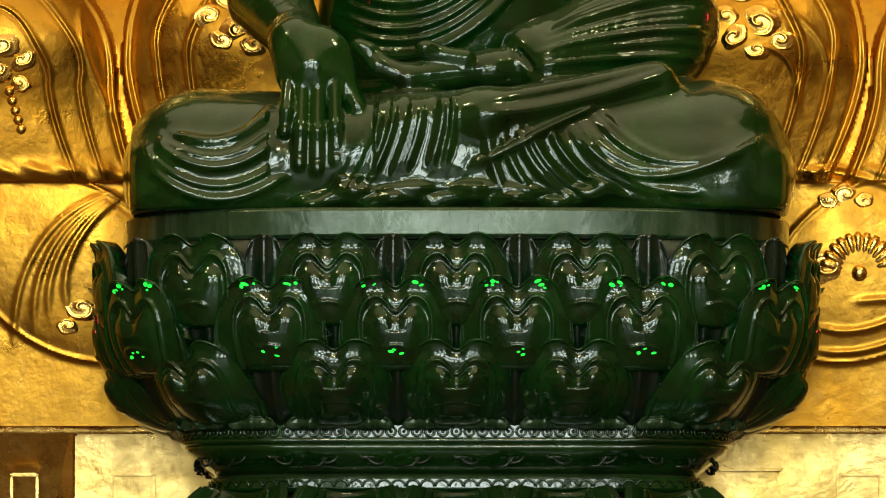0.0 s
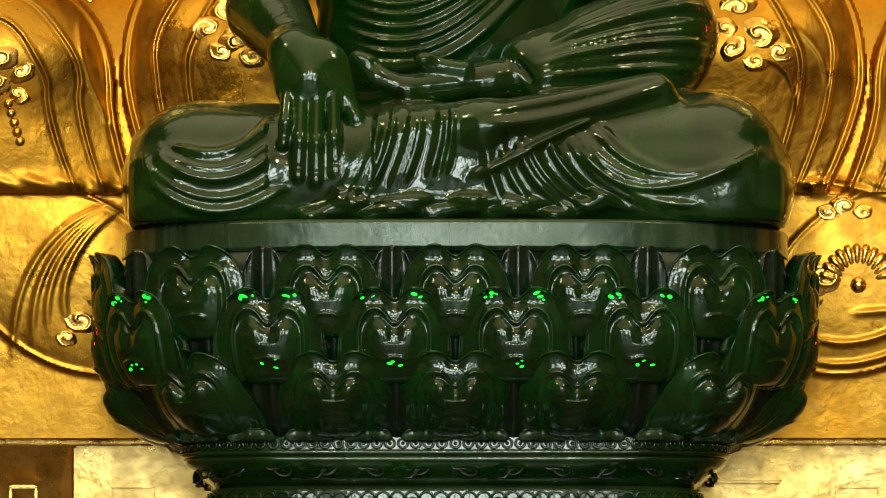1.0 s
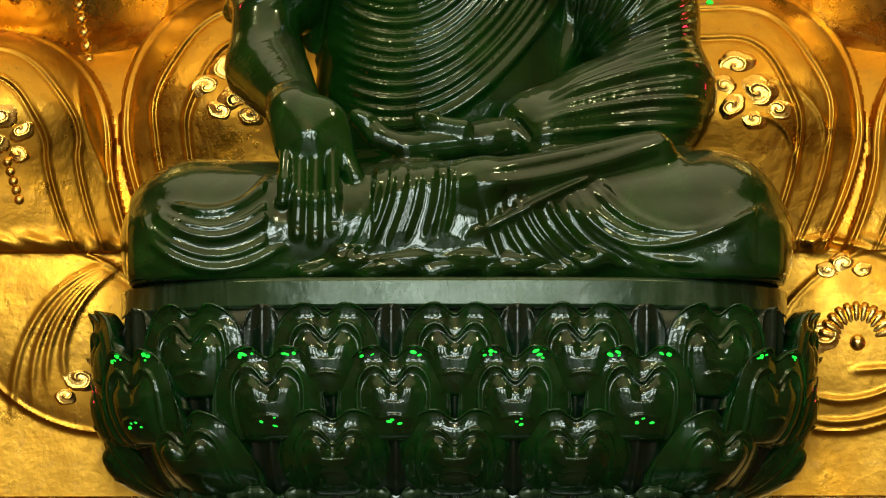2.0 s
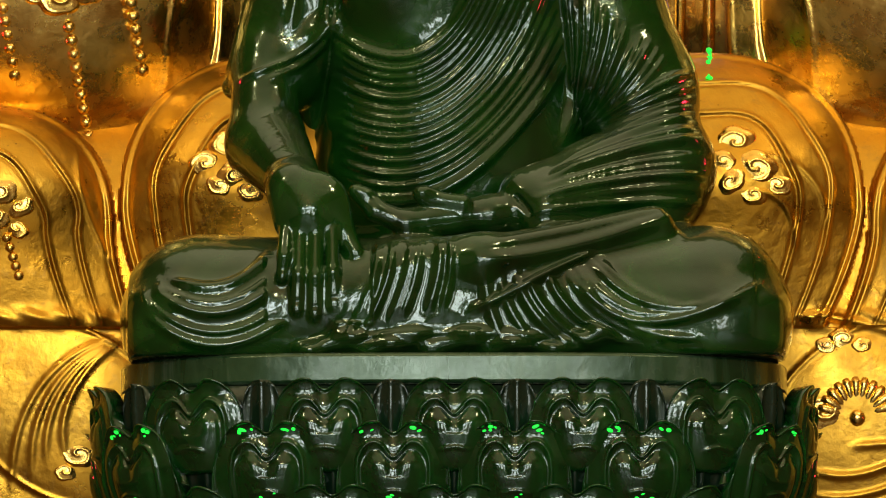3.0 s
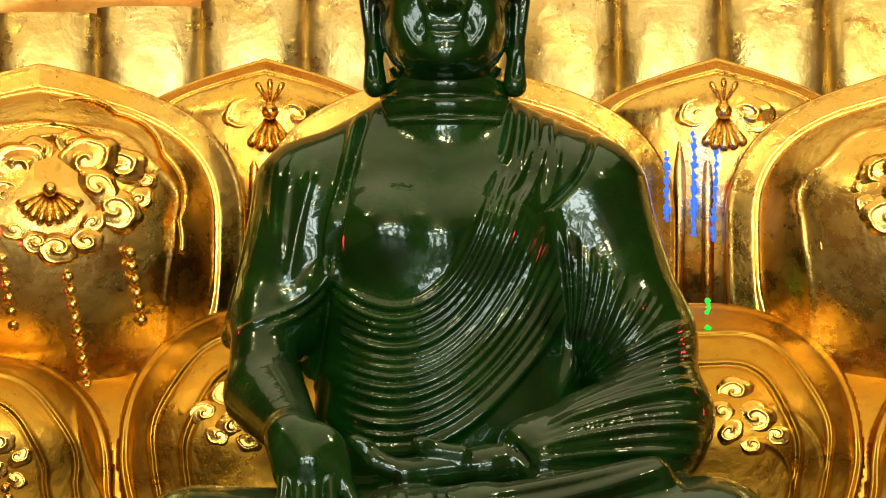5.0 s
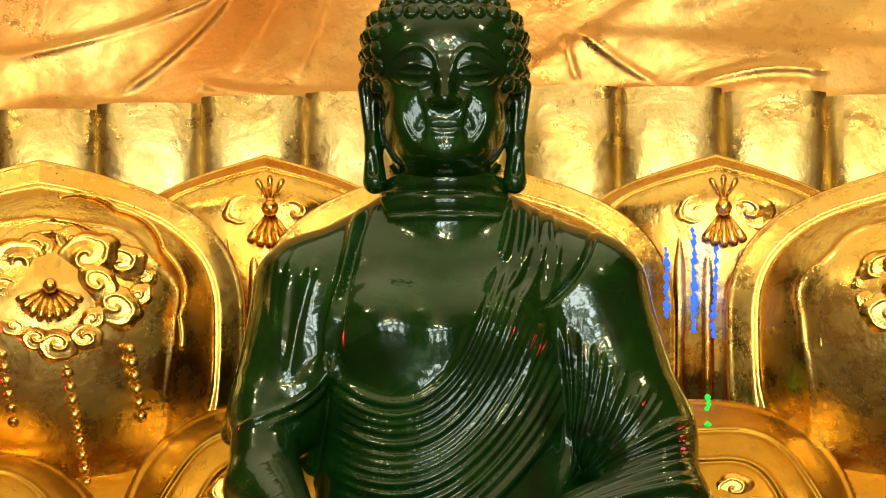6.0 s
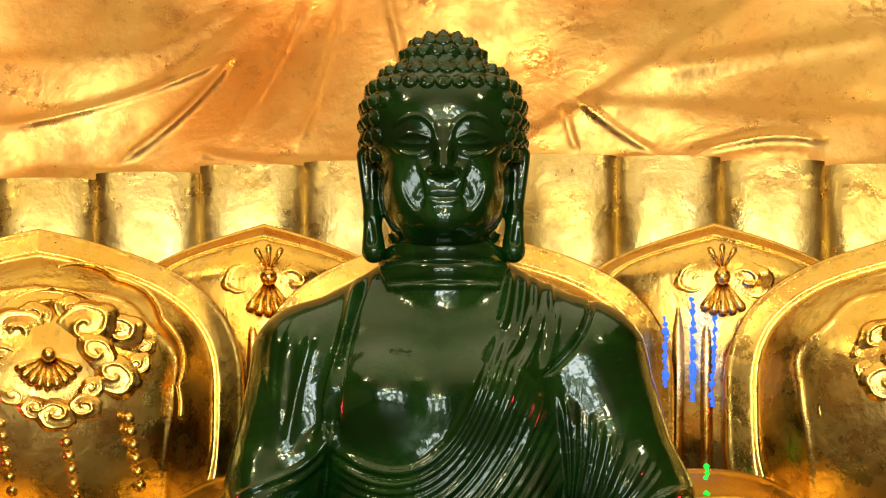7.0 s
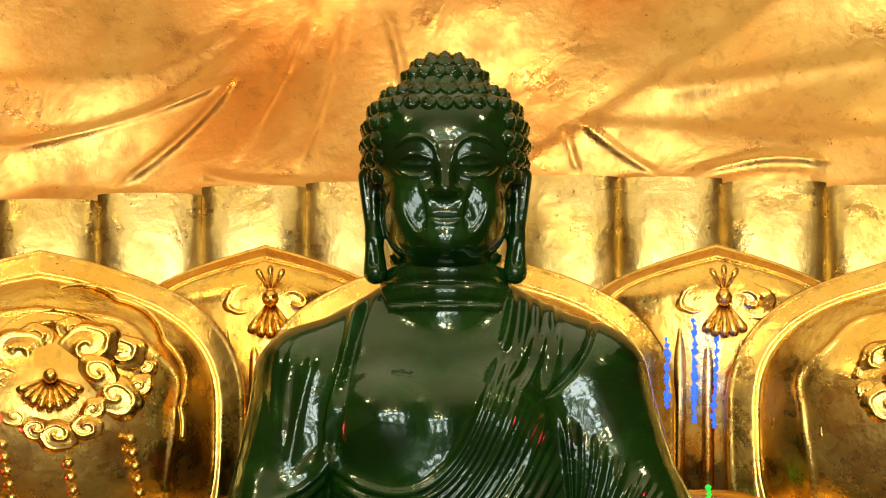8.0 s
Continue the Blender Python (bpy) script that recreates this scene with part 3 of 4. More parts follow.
def petal_mesh(width, height, bulge, lean, tip, border=0.034, plain=False, swell=0.016, rise=1.3):
    """A lotus petal with a cleft heart-shaped edge, a crisp rim, a flat border and a swelling heart inside it."""
    n, m = (25, 17) if plain else (81, 73)
    s, r = np.meshgrid(np.linspace(-1, 1, m), np.linspace(0, 1, n))
    half = width / 2 * (0.86 + 0.14 * np.sin(np.pi * np.clip(r * 0.9, 0, 1)))
    arch = 0.50 + 0.50 * (1 - np.abs(s) ** 3.2) ** 0.5
    lobes = 1 - 0.13 * np.exp(-(s / 0.22) ** 2) if not plain else 1
    top = height * arch * lobes
    x, z = s * half, r * top
    ea, eb = (1 - np.abs(s)) * half * (0.55 + 0.45 * arch), (height * arch * lobes - z) * (0.45 + 0.55 * (1 - np.abs(s) ** 3))
    edge = (1 / (ea + 1e-5) ** 3 + 1 / (eb + 1e-5) ** 3) ** (-1 / 3)
    up = np.clip(z / height, 0, 1)
    out = lean * up ** rise + bulge * np.sin(np.pi * up ** 0.85) ** 0.8 * (1 - np.abs(s) ** 2.6)
    out += 0.0065 * np.exp(-((edge - 0.0022) / 0.0026) ** 2)
    if plain:
        out += 0.008 * np.exp(-(s / 0.12) ** 2) - 0.004 * np.exp(-((np.abs(s) - 0.5) / 0.15) ** 2)
    else:
        inner = edge - border - 0.010 * np.exp(-(s / 0.16) ** 2) * (z > 0.4 * height)
        out -= 0.010 * np.clip(1 - edge / border, 0, 1) ** 1.4
        out += 0.0060 * np.exp(-(inner / 0.0028) ** 2) - 0.002 * np.exp(-((inner - 0.008) / 0.004) ** 2)
        out += swell * np.sin(np.clip(inner / 0.050, 0, 1) * math.pi / 2) ** 0.9
        cup = (z / height - 0.66) / 0.08
        out -= 0.006 * np.exp(-(cup + 1.5 * s ** 2) ** 2) * (inner > 0) * np.clip(inner / 0.01, 0, 1)
        for k in (0.22,):
            zl = (z / height - k) / 0.022 - 1.8 * np.cos(np.clip(s * 5.2, -math.pi, math.pi))
            out += 0.0035 * np.exp(-zl ** 2) * np.clip((0.32 - np.abs(s)) * 12, 0, 1)
    out += tip * np.clip((up - 0.80) / 0.20, 0, 1) ** 2
    front = np.stack([x, -out, z], -1).reshape(-1, 3)
    back = np.stack([x * 0.96, -out * 0.75 + 0.016, z - 0.004], -1).reshape(-1, 3)
    f = grid_faces(n, m) + [tuple(i + n * m for i in q) for q in grid_faces(n, m, True)]
    rim = [j for j in range(m)] + [i * m + m - 1 for i in range(1, n)] + [(n - 1) * m + j for j in range(m - 2, -1, -1)] + [i * m for i in range(n - 2, 0, -1)]
    for a, b in zip(rim, rim[1:] + rim[:1]):
        f.append((b, a, a + n * m, b + n * m))
    return np.concatenate([front, back]), f


def lotus_pedestal():
    ped = thing("lotus_pedestal", pose(0, 0, Z0), "dark green jade lotus pedestal with three tiers of carved petals", "pedestal")
    ped.location.x, ped.scale.x = 0.008, 1.045
    slab = [(0.572, 0.42, 0.020), (0.583, 0.430, 0.026), (0.583, 0.430, 0.028), (0.583, 0.430, 0.068), (0.583, 0.430, 0.070), (0.577, 0.424, 0.0755), (0.50, 0.35, 0.0756)]
    turned(slab, JADE_PALE, "top_slab", ped, "cloudy grey-green jade slab with reflected daylight as pale streaks", 3.1, 200)
    core = [(0.47, 0.30, -0.30), (0.51, 0.35, -0.24), (0.570, 0.395, -0.15), (0.580, 0.405, -0.02), (0.58, 0.410, 0.018)]
    turned(core, JADE_BLACK, "core", ped, "", 4.2)
    rows = [  # base height, petal height, width, half width and depth of the ring, bulge, lean, number, half step
        (-0.140, 0.172, 0.198, 0.578, 0.404, 0.006, 0.050, 16, 0.0, 0.020),
        (-0.218, 0.173, 0.198, 0.550, 0.380, 0.008, 0.080, 16, 0.5, 0.022),
        (-0.310, 0.152, 0.204, 0.474, 0.318, 0.040, 0.132, 14, 0.0, 0.020),
    ]
    for base, high, wide, a, b, bulge, lean, num, half, tip in rows:
        v, f = petal_mesh(wide, high, bulge, lean, tip, swell=0.034 if bulge > 0.02 else 0.016, rise=0.75 if bulge > 0.02 else 0.28)
        first = None
        px, py, nx, ny, _ = plan(a, b, 4.2, 3000)
        for i in range(num):
            k = int((i + half) / num * 3000) % 3000
            if first is None:
                ob = first = mesh_ob("petal", v, f, JADE_PETAL, ped)
            else:
                ob = new("petal", first.data)
                ob.parent = ped
            ob.location = (px[k], py[k] + 0.43, base)
            ob.rotation_euler = (0, 0, math.atan2(ny[k], nx[k]) + math.pi / 2)
        # slim leaves that fill the gaps between the petals
        lv, lf = petal_mesh(wide * 0.40, high * 0.97, 0.008, lean * 0.8, 0.0, 0.0, True, rise=0.5)
        lead = None
        for i in range(num):
            k = int((i + half + 0.5) / num * 3000) % 3000
            if lead is None:
                ob = lead = mesh_ob("filler_leaf", lv, lf, JADE_BLACK, ped)
            else:
                ob = new("filler_leaf", lead.data)
                ob.parent = ped
            ob.location = (px[k] * 0.988, py[k] * 0.988 + 0.43, base)
            ob.rotation_euler = (0, 0, math.atan2(ny[k], nx[k]) + math.pi / 2)
    # small glowing beads imitate green glints in crests and hearts of the middle row
    base, high, wide, a, b, bulge, lean, num, half, tip = rows[1]
    v, _ = petal_mesh(wide, high, bulge, lean, tip, swell=0.016, rise=0.28)
    px, py, nx, ny, _ = plan(a, b, 4.2, 3000)
    glint = None
    gv, gf = ball_mesh((0, 0, 0), 0.0044, 1, 8, 6)
    rng = random.Random(8)
    for i in range(num):
        k = int((i + half) / num * 3000) % 3000
        if ny[k] > -0.3:
            continue
        turn = Matrix.Rotation(math.atan2(ny[k], nx[k]) + math.pi / 2, 3, "Z")
        for row, col, size in ((73, 17, 1.0), (74, 21, 1.3), (73, 24, 0.6), (71, 20, 0.6), (74, 50, 1.2), (73, 54, 1.0), (71, 52, 0.6), (17, 32, 1.0), (19, 35, 0.6), (15, 41, 0.8), (20, 39, 0.6)):
            if rng.random() < 0.22:
                continue
            at = turn @ Vector(v[(row + rng.randint(-1, 1)) * 73 + col + rng.randint(-2, 2)])
            if glint is None:
                ob = glint = mesh_ob("light_bulb", gv, gf, GREEN_GLINT, ped, "tiny glowing bead for a green glint in the jade")
            else:
                ob = new("light_bulb", glint.data)
                ob.parent = ped
                ob["label"] = "tiny glowing bead for a green glint in the jade"
            ob.location = (px[k] + at.x, py[k] + 0.43 + at.y, base + at.z)
            ob.rotation_euler = (0, rng.uniform(-0.6, 0.6), math.atan2(ny[k], nx[k]) + math.pi / 2)
            ob.scale = (size * rng.uniform(0.8, 1.5), 0.5, size * rng.uniform(0.4, 0.9))
    # beaded band, carved waist and the ring below
    band = [(0.46, 0.31, -0.296), (0.480, 0.330, -0.300), (0.482, 0.332, -0.304), (0.474, 0.324, -0.308), (0.474, 0.324, -0.3086), (0.474, 0.324, -0.3294), (0.474, 0.324, -0.330), (0.482, 0.332, -0.334), (0.476, 0.326, -0.340), (0.44, 0.29, -0.341)]
    turned(band[::-1], JADE, "beaded_band", ped)
    waist = [(0.474, 0.324, -0.341), (0.470, 0.320, -0.352), (0.448, 0.298, -0.368), (0.425, 0.275, -0.385), (0.417, 0.267, -0.392)]
    turned(waist[::-1], JADE, "waist", ped)
    ring = [(0.417, 0.267, -0.392), (0.426, 0.276, -0.396), (0.430, 0.280, -0.402), (0.430, 0.280, -0.4026), (0.430, 0.280, -0.4174), (0.430, 0.280, -0.418), (0.424, 0.274, -0.425), (0.40, 0.25, -0.427)]
    turned(ring[::-1], JADE, "ring", ped)
    foot = [(0.40, 0.25, -0.428), (0.44, 0.29, -0.440), (0.52, 0.37, -0.49), (0.58, 0.43, -0.58), (0.60, 0.45, -0.62)]
    turned(foot[::-1], JADE_BLACK, "foot", ped)
    # rings of the beaded band
    px, py, nx, ny, _ = plan(0.476, 0.326, 5.0, 3000)
    bead = None
    tv, tf = tube_mesh([(0.0085 * math.cos(a), 0, 0.0085 * math.sin(a)) for a in np.linspace(0, 2 * math.pi, 12, endpoint=False)], 0.0028, 5, True)
    bv, bf = joined([(tv, tf), ball_mesh((0, 0, 0), 0.0035, 1, 6, 4)])
    for i in range(130):
        k = int(i / 130 * 3000)
        if ny[k] > 0.3:
            continue
        if bead is None:
            ob = bead = mesh_ob("bead_ring", bv, bf, JADE, ped)
        else:
            ob = new("bead_ring", bead.data)
            ob.parent = ped
        ob.location = (px[k], py[k] + 0.43, -0.319)
        ob.rotation_euler = (0, 0, math.atan2(ny[k], nx[k]) + math.pi / 2)
    # leaf points above the band, scrolls on the waist, petals on the foot
    lv, lf = petal_mesh(0.085, 0.024, 0.010, 0.0, 0.0, 0.0, True)
    tip = None
    for i in range(30):
        k = int((i + 0.5) / 30 * 3000)
        if ny[k] > 0.3:
            continue
        if tip is None:
            ob = tip = mesh_ob("leaf_point", lv, lf, JADE_PALE, ped, "leaf point in pale streaked jade")
        else:
            ob = new("leaf_point", tip.data)
            ob.parent = ped
        ob.location = (px[k] * 1.035, py[k] * 1.045 + 0.43, -0.314)
        ob.rotation_euler = (0, 0, math.atan2(ny[k], nx[k]) + math.pi / 2)
    a = np.linspace(0, 2.3 * math.pi, 26)
    spiral = np.stack([(0.004 + 0.0022 * a) * np.cos(a), 0 * a, (0.003 + 0.0014 * a) * np.sin(a)], 1)
    sv, sf = tube_mesh(np.concatenate([[(-0.045, 0, 0.004), (-0.02, 0, -0.008)], spiral[::-1]]), 0.0028, 5)
    px, py, nx, ny, _ = plan(0.451, 0.301, 5.0, 3000)
    scroll = None
    for i in range(34):
        k = int((i + 0.25) / 34 * 3000)
        if ny[k] > 0.3:
            continue
        if scroll is None:
            ob = scroll = mesh_ob("scroll", sv, sf, JADE_BLACK, ped)
        else:
            ob = new("scroll", scroll.data)
            ob.parent = ped
        ob.location = (px[k], py[k] + 0.428, -0.366)
        ob.rotation_euler = (-0.5, 0.4 * (-1) ** i, math.atan2(ny[k], nx[k]) + math.pi / 2)
    av = np.linspace(0, math.pi, 9)
    wv, wf = tube_mesh([(0.012 * math.cos(q), 0, 0.012 * math.sin(q) - 0.004) for q in av], 0.0028, 5)
    px, py, nx, ny, _ = plan(0.431, 0.281, 5.0, 3000)
    wave = None
    for i in range(104):
        k = int(i / 104 * 3000)
        if ny[k] > 0.3:
            continue
        if wave is None:
            ob = wave = mesh_ob("wave_ridge", wv, wf, JADE, ped)
        else:
            ob = new("wave_ridge", wave.data)
            ob.parent = ped
        ob.location = (px[k], py[k] + 0.43, -0.412)
        ob.rotation_euler = (0, 0, math.atan2(ny[k], nx[k]) + math.pi / 2)
    dv, df = petal_mesh(0.20, 0.15, 0.02, 0.02, 0.006)
    px, py, nx, ny, _ = plan(0.43, 0.28, 5.0, 3000)
    down = None
    for i in range(14):
        k = int(i / 14 * 3000)
        if down is None:
            ob = down = mesh_ob("turned_down_petal", dv, df, JADE, ped)
        else:
            ob = new("turned_down_petal", down.data)
            ob.parent = ped
        ob.location = (px[k], py[k] + 0.43, -0.432)
        ob.rotation_euler = (math.radians(128), 0, math.atan2(ny[k], nx[k]) + math.pi / 2)
    return ped


lotus_pedestal()
# lacquered altar block under the pedestal
altar = block("altar_block", (-0.9, 0.02, 0.0), (0.9, 0.95, Z0 - 0.625), FLOOR, 0.02)
tagged(altar, "brown stone altar block under the jade pedestal", "altar")


# The gilded lotus throne behind the jade
def set_back(v, depth):
    """From the front drawing to its place behind it: a thing set back is larger in proportion."""
    v = np.asarray(v, float)
    k = 1 + depth / 12.0
    out = v.copy()
    out[:, 0] = EYE.x + (v[:, 0] - EYE.x) * k
    out[:, 1] = v[:, 1] + depth
    out[:, 2] = EYE.z + (Z0 + RISE * v[:, 2] - EYE.z) * k
    return out


throne = thing("gilded_throne", pose(0, 0, 0), "gilded lotus throne with broad embossed petals", "throne")


def gold(name, v, f, depth, mat=GOLD, parent=None, label=""):
    return mesh_ob(name, set_back(v, depth), f, mat, parent or throne, label)


def petal_shell(cx, mid, up, down, half, depth, bulge, rims, power=2.6, peak=0.05, round_off=3.4, foot=0.0, fade=True, parent=None, mat=GOLD, wave=0.0, tilt=0.0, low_power=5.0, strip=0.0, roof=0.0, prow=0.0):
    """An embossed arch round (cx, mid): up high above it, down below it, half wide, with raised lines along its edge."""
    na, nr = 161, 71
    t = np.linspace(0, 2 * np.pi, na)
    r = np.linspace(0, 1, nr) ** 0.8
    T, R = np.meshgrid(t, r)
    s, c = np.sin(T), np.cos(T)
    pw = np.where(c > 0, power, low_power)
    ex = np.sign(s) * np.abs(s) ** (2 / pw)
    ez = np.sign(c) * np.abs(c) ** (2 / pw)
    high = np.where(c > 0, up, down)
    wrapped = np.minimum(T, 2 * np.pi - T)
    x = cx + half * ex * R
    z = mid + high * ez * R + peak * np.exp(-(wrapped / 0.16) ** 2) * R ** 2 + np.where(c > 0, roof * (1 - np.abs(ex)) * R ** 2, 0)
    out = bulge * (1 - R ** round_off) ** 0.8
    drop = np.clip((mid - z) / down, 0, 1)
    out -= bulge * 0.75 * drop ** 1.5 * (1 - R ** 4)
    out += foot * drop ** 2 + tilt * np.clip((z - mid) / up, -1, 1) * (1 - R ** 8)
    if strip:  # a flat sloping border along the edge
        out = np.where(R > 1 - strip, 0.070 + 0.022 * (1 - R) / strip, out)
    out += prow * (1 - np.abs(ex) * R)
    keep = 1 - np.clip(drop * 1.15, 0, 1) if fade else 1.0
    for q, w, hgt in rims:
        ripple = q - wave * (0.5 + 0.5 * np.cos(T * 7)) * (q < 0.8)
        out += hgt * np.exp(-((R - ripple) / w) ** 2) * keep
    v = np.stack([x, -out, z], -1).reshape(-1, 3)
    f = grid_faces(nr, na)
    bk = np.stack([x[-1], -out[-1] + 0.12, z[-1]], -1)
    o = len(v)
    f += [((nr - 1) * na + j, (nr - 1) * na + j + 1, o + j + 1, o + j) for j in range(na - 1)]
    return gold("petal", np.concatenate([v, bk]), f, depth, mat, parent)


def cloud_head(cx, cz, size, y, hand=1, tilt=0.0):
    """One embossed cloud: a low dome with a lobed outline and a scroll carved into it."""
    na, nr, turns = 44, 20, 1.6
    cs, sn = math.cos(hand * (0.9 * tilt - 0.2)), math.sin(hand * (0.9 * tilt - 0.2))
    v = []
    for i in range(nr + 1):
        r = i / nr
        for j in range(na):
            a = 2 * math.pi * j / na
            lobes = 1 + 0.13 * abs(math.sin(2.5 * a + 1.2 * tilt)) * r
            q = (turns * r - hand * a / (2 * math.pi) - tilt) % 1.0
            ridge = math.exp(-((q - 0.5) / 0.17) ** 2) * min(1, 4 * r) * min(1, 5 * (1 - r))
            up = 0.30 * (1 - r ** 2.2) + 0.14 * ridge + 0.04 * math.exp(-((r - 0.90) / 0.07) ** 2)
            du, dv = 1.62 * size * r * lobes * math.cos(a), 1.20 * size * r * lobes * math.sin(a)
            v.append((cx + du * cs - dv * sn, y + 0.22 * size + 0.30 * size * r ** 8 - up * size * 0.95, cz + du * sn + dv * cs))
    f = [(i * na + j, (i + 1) * na + j, (i + 1) * na + (j + 1) % na, i * na + (j + 1) % na) for i in range(nr) for j in range(na)]
    return v, f


def fan(cx, cz, size, y, depth, parent=None, lo=-155, hi=-25, n=9):
    """Ribs that spread from a boss."""
    for i in range(n):
        a = math.radians(lo + (hi - lo) * i / (n - 1))
        path = [(cx + k * size * math.cos(a), y - h, cz + k * size * math.sin(a)) for k, h in ((0.12, 0.002), (0.5, 0.010), (0.9, 0.020), (1.0, 0.016))]
        gold("fan_rib", *tube_mesh(path, np.array((0.04, 0.085, 0.13, 0.10)) * size, 8), depth, GOLD_ORN, parent)
    gold("fan_boss", *ball_mesh((cx, y - 0.012, cz), 0.22 * size), depth, GOLD_ORN, parent)


def cloud_motif(cx, cz, size, swell, parent, depth):
    """Cloud heads round a fan, laid on the swelling of a petal; swell gives its height at an offset."""
    heads = ((0.40, 0.33, 0.23, 1, 0.3), (0.78, 0.26, 0.18, 1, 0.1), (0.52, 0.02, 0.16, -1, 0.6), (0.72, -0.24, 0.19, -1, 0.4),
             (0.95, -0.12, 0.11, 1, 0.7), (0.20, 0.52, 0.13, -1, 0.2), (0.44, -0.40, 0.10, 1, 0.8), (1.02, 0.10, 0.09, 1, 0.2))
    for s in (-1, 1):
        for dx, dz, k, hand, turn in heads:
            dx, dz = dx + 0.03 * s * (k < 0.15), dz + 0.04 * s
            gold("cloud_head", *cloud_head(cx + s * dx * size, cz + dz * size, k * size, -swell(s * dx * size, dz * size), s * hand, turn + 0.25 * s), depth, GOLD_ORN, parent)
        # scalloped line that borders the clouds
        t = np.linspace(0, 1, 60)
        ang = math.radians(88) - t * math.radians(112)
        rad = size * (1.12 + 0.40 * t) * (1 + 0.055 * np.abs(np.sin(t * 3.4 * math.pi)))
        path = [(cx + s * r * math.cos(q), -swell(s * r * math.cos(q), r * math.sin(q)) + 0.004, cz + r * math.sin(q)) for r, q in zip(rad, ang)]
        gold("cloud_band", *tube_mesh(path, 0.0052, 8), depth, GOLD, parent)
        for r0 in (0.66, 0.82):
            path = [(cx + s * r0 * size * math.sin(q), -swell(s * r0 * size * math.sin(q), r0 * size * math.cos(q)) + 0.003, cz + r0 * size * math.cos(q)) for q in np.linspace(0, 0.95, 16)]
            gold("cloud_band", *tube_mesh(path, 0.0045, 6), depth, GOLD, parent)
    for dx, k, hand in ((-0.02, 0.15, 1), (0.30, 0.12, -1), (-0.26, 0.11, 1)):
        gold("cloud_head", *cloud_head(cx + (0.10 + dx) * size, cz - (0.66 - 0.3 * abs(dx)) * size, k * size, -swell(0.1 * size, -0.62 * size), hand, 0.2), depth, GOLD_ORN, parent)
    fan(cx, cz, 0.40 * size, -swell(0, 0) - 0.002, depth, parent)


# upper tier: broad petals side by side, pointed ones between them
EDGE = ((0.992, 0.006, 0.003), (0.86, 0.009, -0.014), (0.70, 0.012, 0.008))


def swelling(x, z):
    """Height of the broad petal's face at an offset from its ornament."""
    r = math.hypot(x / 0.372, (z + 0.05) / (0.275 if z > -0.05 else 0.40))
    return 0.25 * (1 - min(r, 0.97) ** 2.4) ** 0.8 + 0.004 + 0.03 * (1 - min(1, abs(x) / 0.372))


for cx, half in ((-0.725, 0.365), (0.030, 0.375), (0.885, 0.390)):
    p = petal_shell(cx, 0.72, 0.232, 0.40, half, 0.66, 0.25, EDGE, 2.9, 0.006, 2.4, 0.0, wave=0.05, low_power=3.0, strip=0.14, roof=0.062, prow=0.03)
    if abs(cx) > 0.1:
        k = cx + (0.030 if cx < 0 else 0.0)
        cloud_motif(k, 0.77, 0.155, swelling, p, 0.66)
        for dx, dz, n in ((0.03, -0.148, 9), (-0.085, -0.115, 6), (0.138, -0.105, 6)):
            pieces = []
            for i in range(n):
                bx, bz = dx + 0.3 * i * 0.0115, dz - 1.9 * i * 0.0115
                low = math.hypot(bx / 0.372, (bz + 0.05) / 0.40)
                drop = max(0.0, -(bz + 0.05) / 0.40)
                y = 0.25 * (1 - low ** 2.4) ** 0.8 - 0.25 * 0.75 * drop ** 1.5 * (1 - low ** 4) + 0.004 + 0.03 * (1 - abs(bx) / 0.372)
                pieces.append(ball_mesh((k + bx, -y, 0.77 + bz), 0.0115, 0.9))
            gold("bead_string", *joined(pieces), 0.66, GOLD_ORN, p)
for cx in (-0.325, 0.480):
    p = petal_shell(cx, 0.925, 0.052, 0.53, 0.235, 0.84, 0.09, ((0.985, 0.02, 0.008), (0.80, 0.016, -0.012)), 2.6, 0.0, 3.4, foot=-0.11, roof=0.062, prow=0.03)
    for s in (-1, 1):
        gold("cloud_head", *cloud_head(cx + 0.01 + s * 0.045, 0.925, 0.030, -0.112, s), 0.84, GOLD_ORN, p)
    fan(cx + 0.01, 0.93, 0.070, -0.114, 0.84, p, -120, -60, 5)
    fan(cx + 0.01, 0.94, 0.045, -0.112, 0.84, p, 60, 120, 3)
    for x in (-0.068, -0.018, 0.040):
        gold("fluted_rib", *tube_mesh(bez([(cx + x, -0.104, 0.90), (cx + x, -0.108, 0.70), (cx + x * 1.1, -0.030, 0.54)]), 0.011 * np.clip(np.linspace(0.1, 5, 24), 0, 1), 8), 0.84, GOLD, p)
# thin uneven glowing tubes between the fluted ribs, imitating light reflected beside the shoulder
wob = random.Random(3)
for x, lo, hi, y, at in ((0.436, 0.71, 0.895, -0.118, 0.84), (0.478, 0.70, 0.88, -0.118, 0.84), (0.388, 0.735, 0.86, -0.118, 0.66)):
    zz = np.linspace(lo, hi, 40)
    path = np.stack([x + 0.0022 * np.array([wob.uniform(-1, 1) for _ in zz]) - 0.05 * (hi - zz) * (x > 0.45), np.full(40, y), zz], 1)
    gold("light_strip", *tube_mesh(path, [0.0008 + 0.0062 * wob.random() ** 1.3 for _ in zz], 6), at, BLUE_GLINT, None, "thin patchy glowing blue light strip")
# two short glowing tubes for green light reflected on the arch
for lo, hi in ((0.510, 0.545), (0.565, 0.592)):
    zz = np.linspace(lo, hi, 12)
    gold("light_strip", *tube_mesh(np.stack([0.458 + 0.004 * np.array([wob.uniform(-1, 1) for _ in zz]), np.full(12, -0.172), zz], 1), [0.001 + 0.005 * wob.random() for _ in zz], 6), 0.64, GREEN_GLINT, None, "short patchy glowing green light strip")
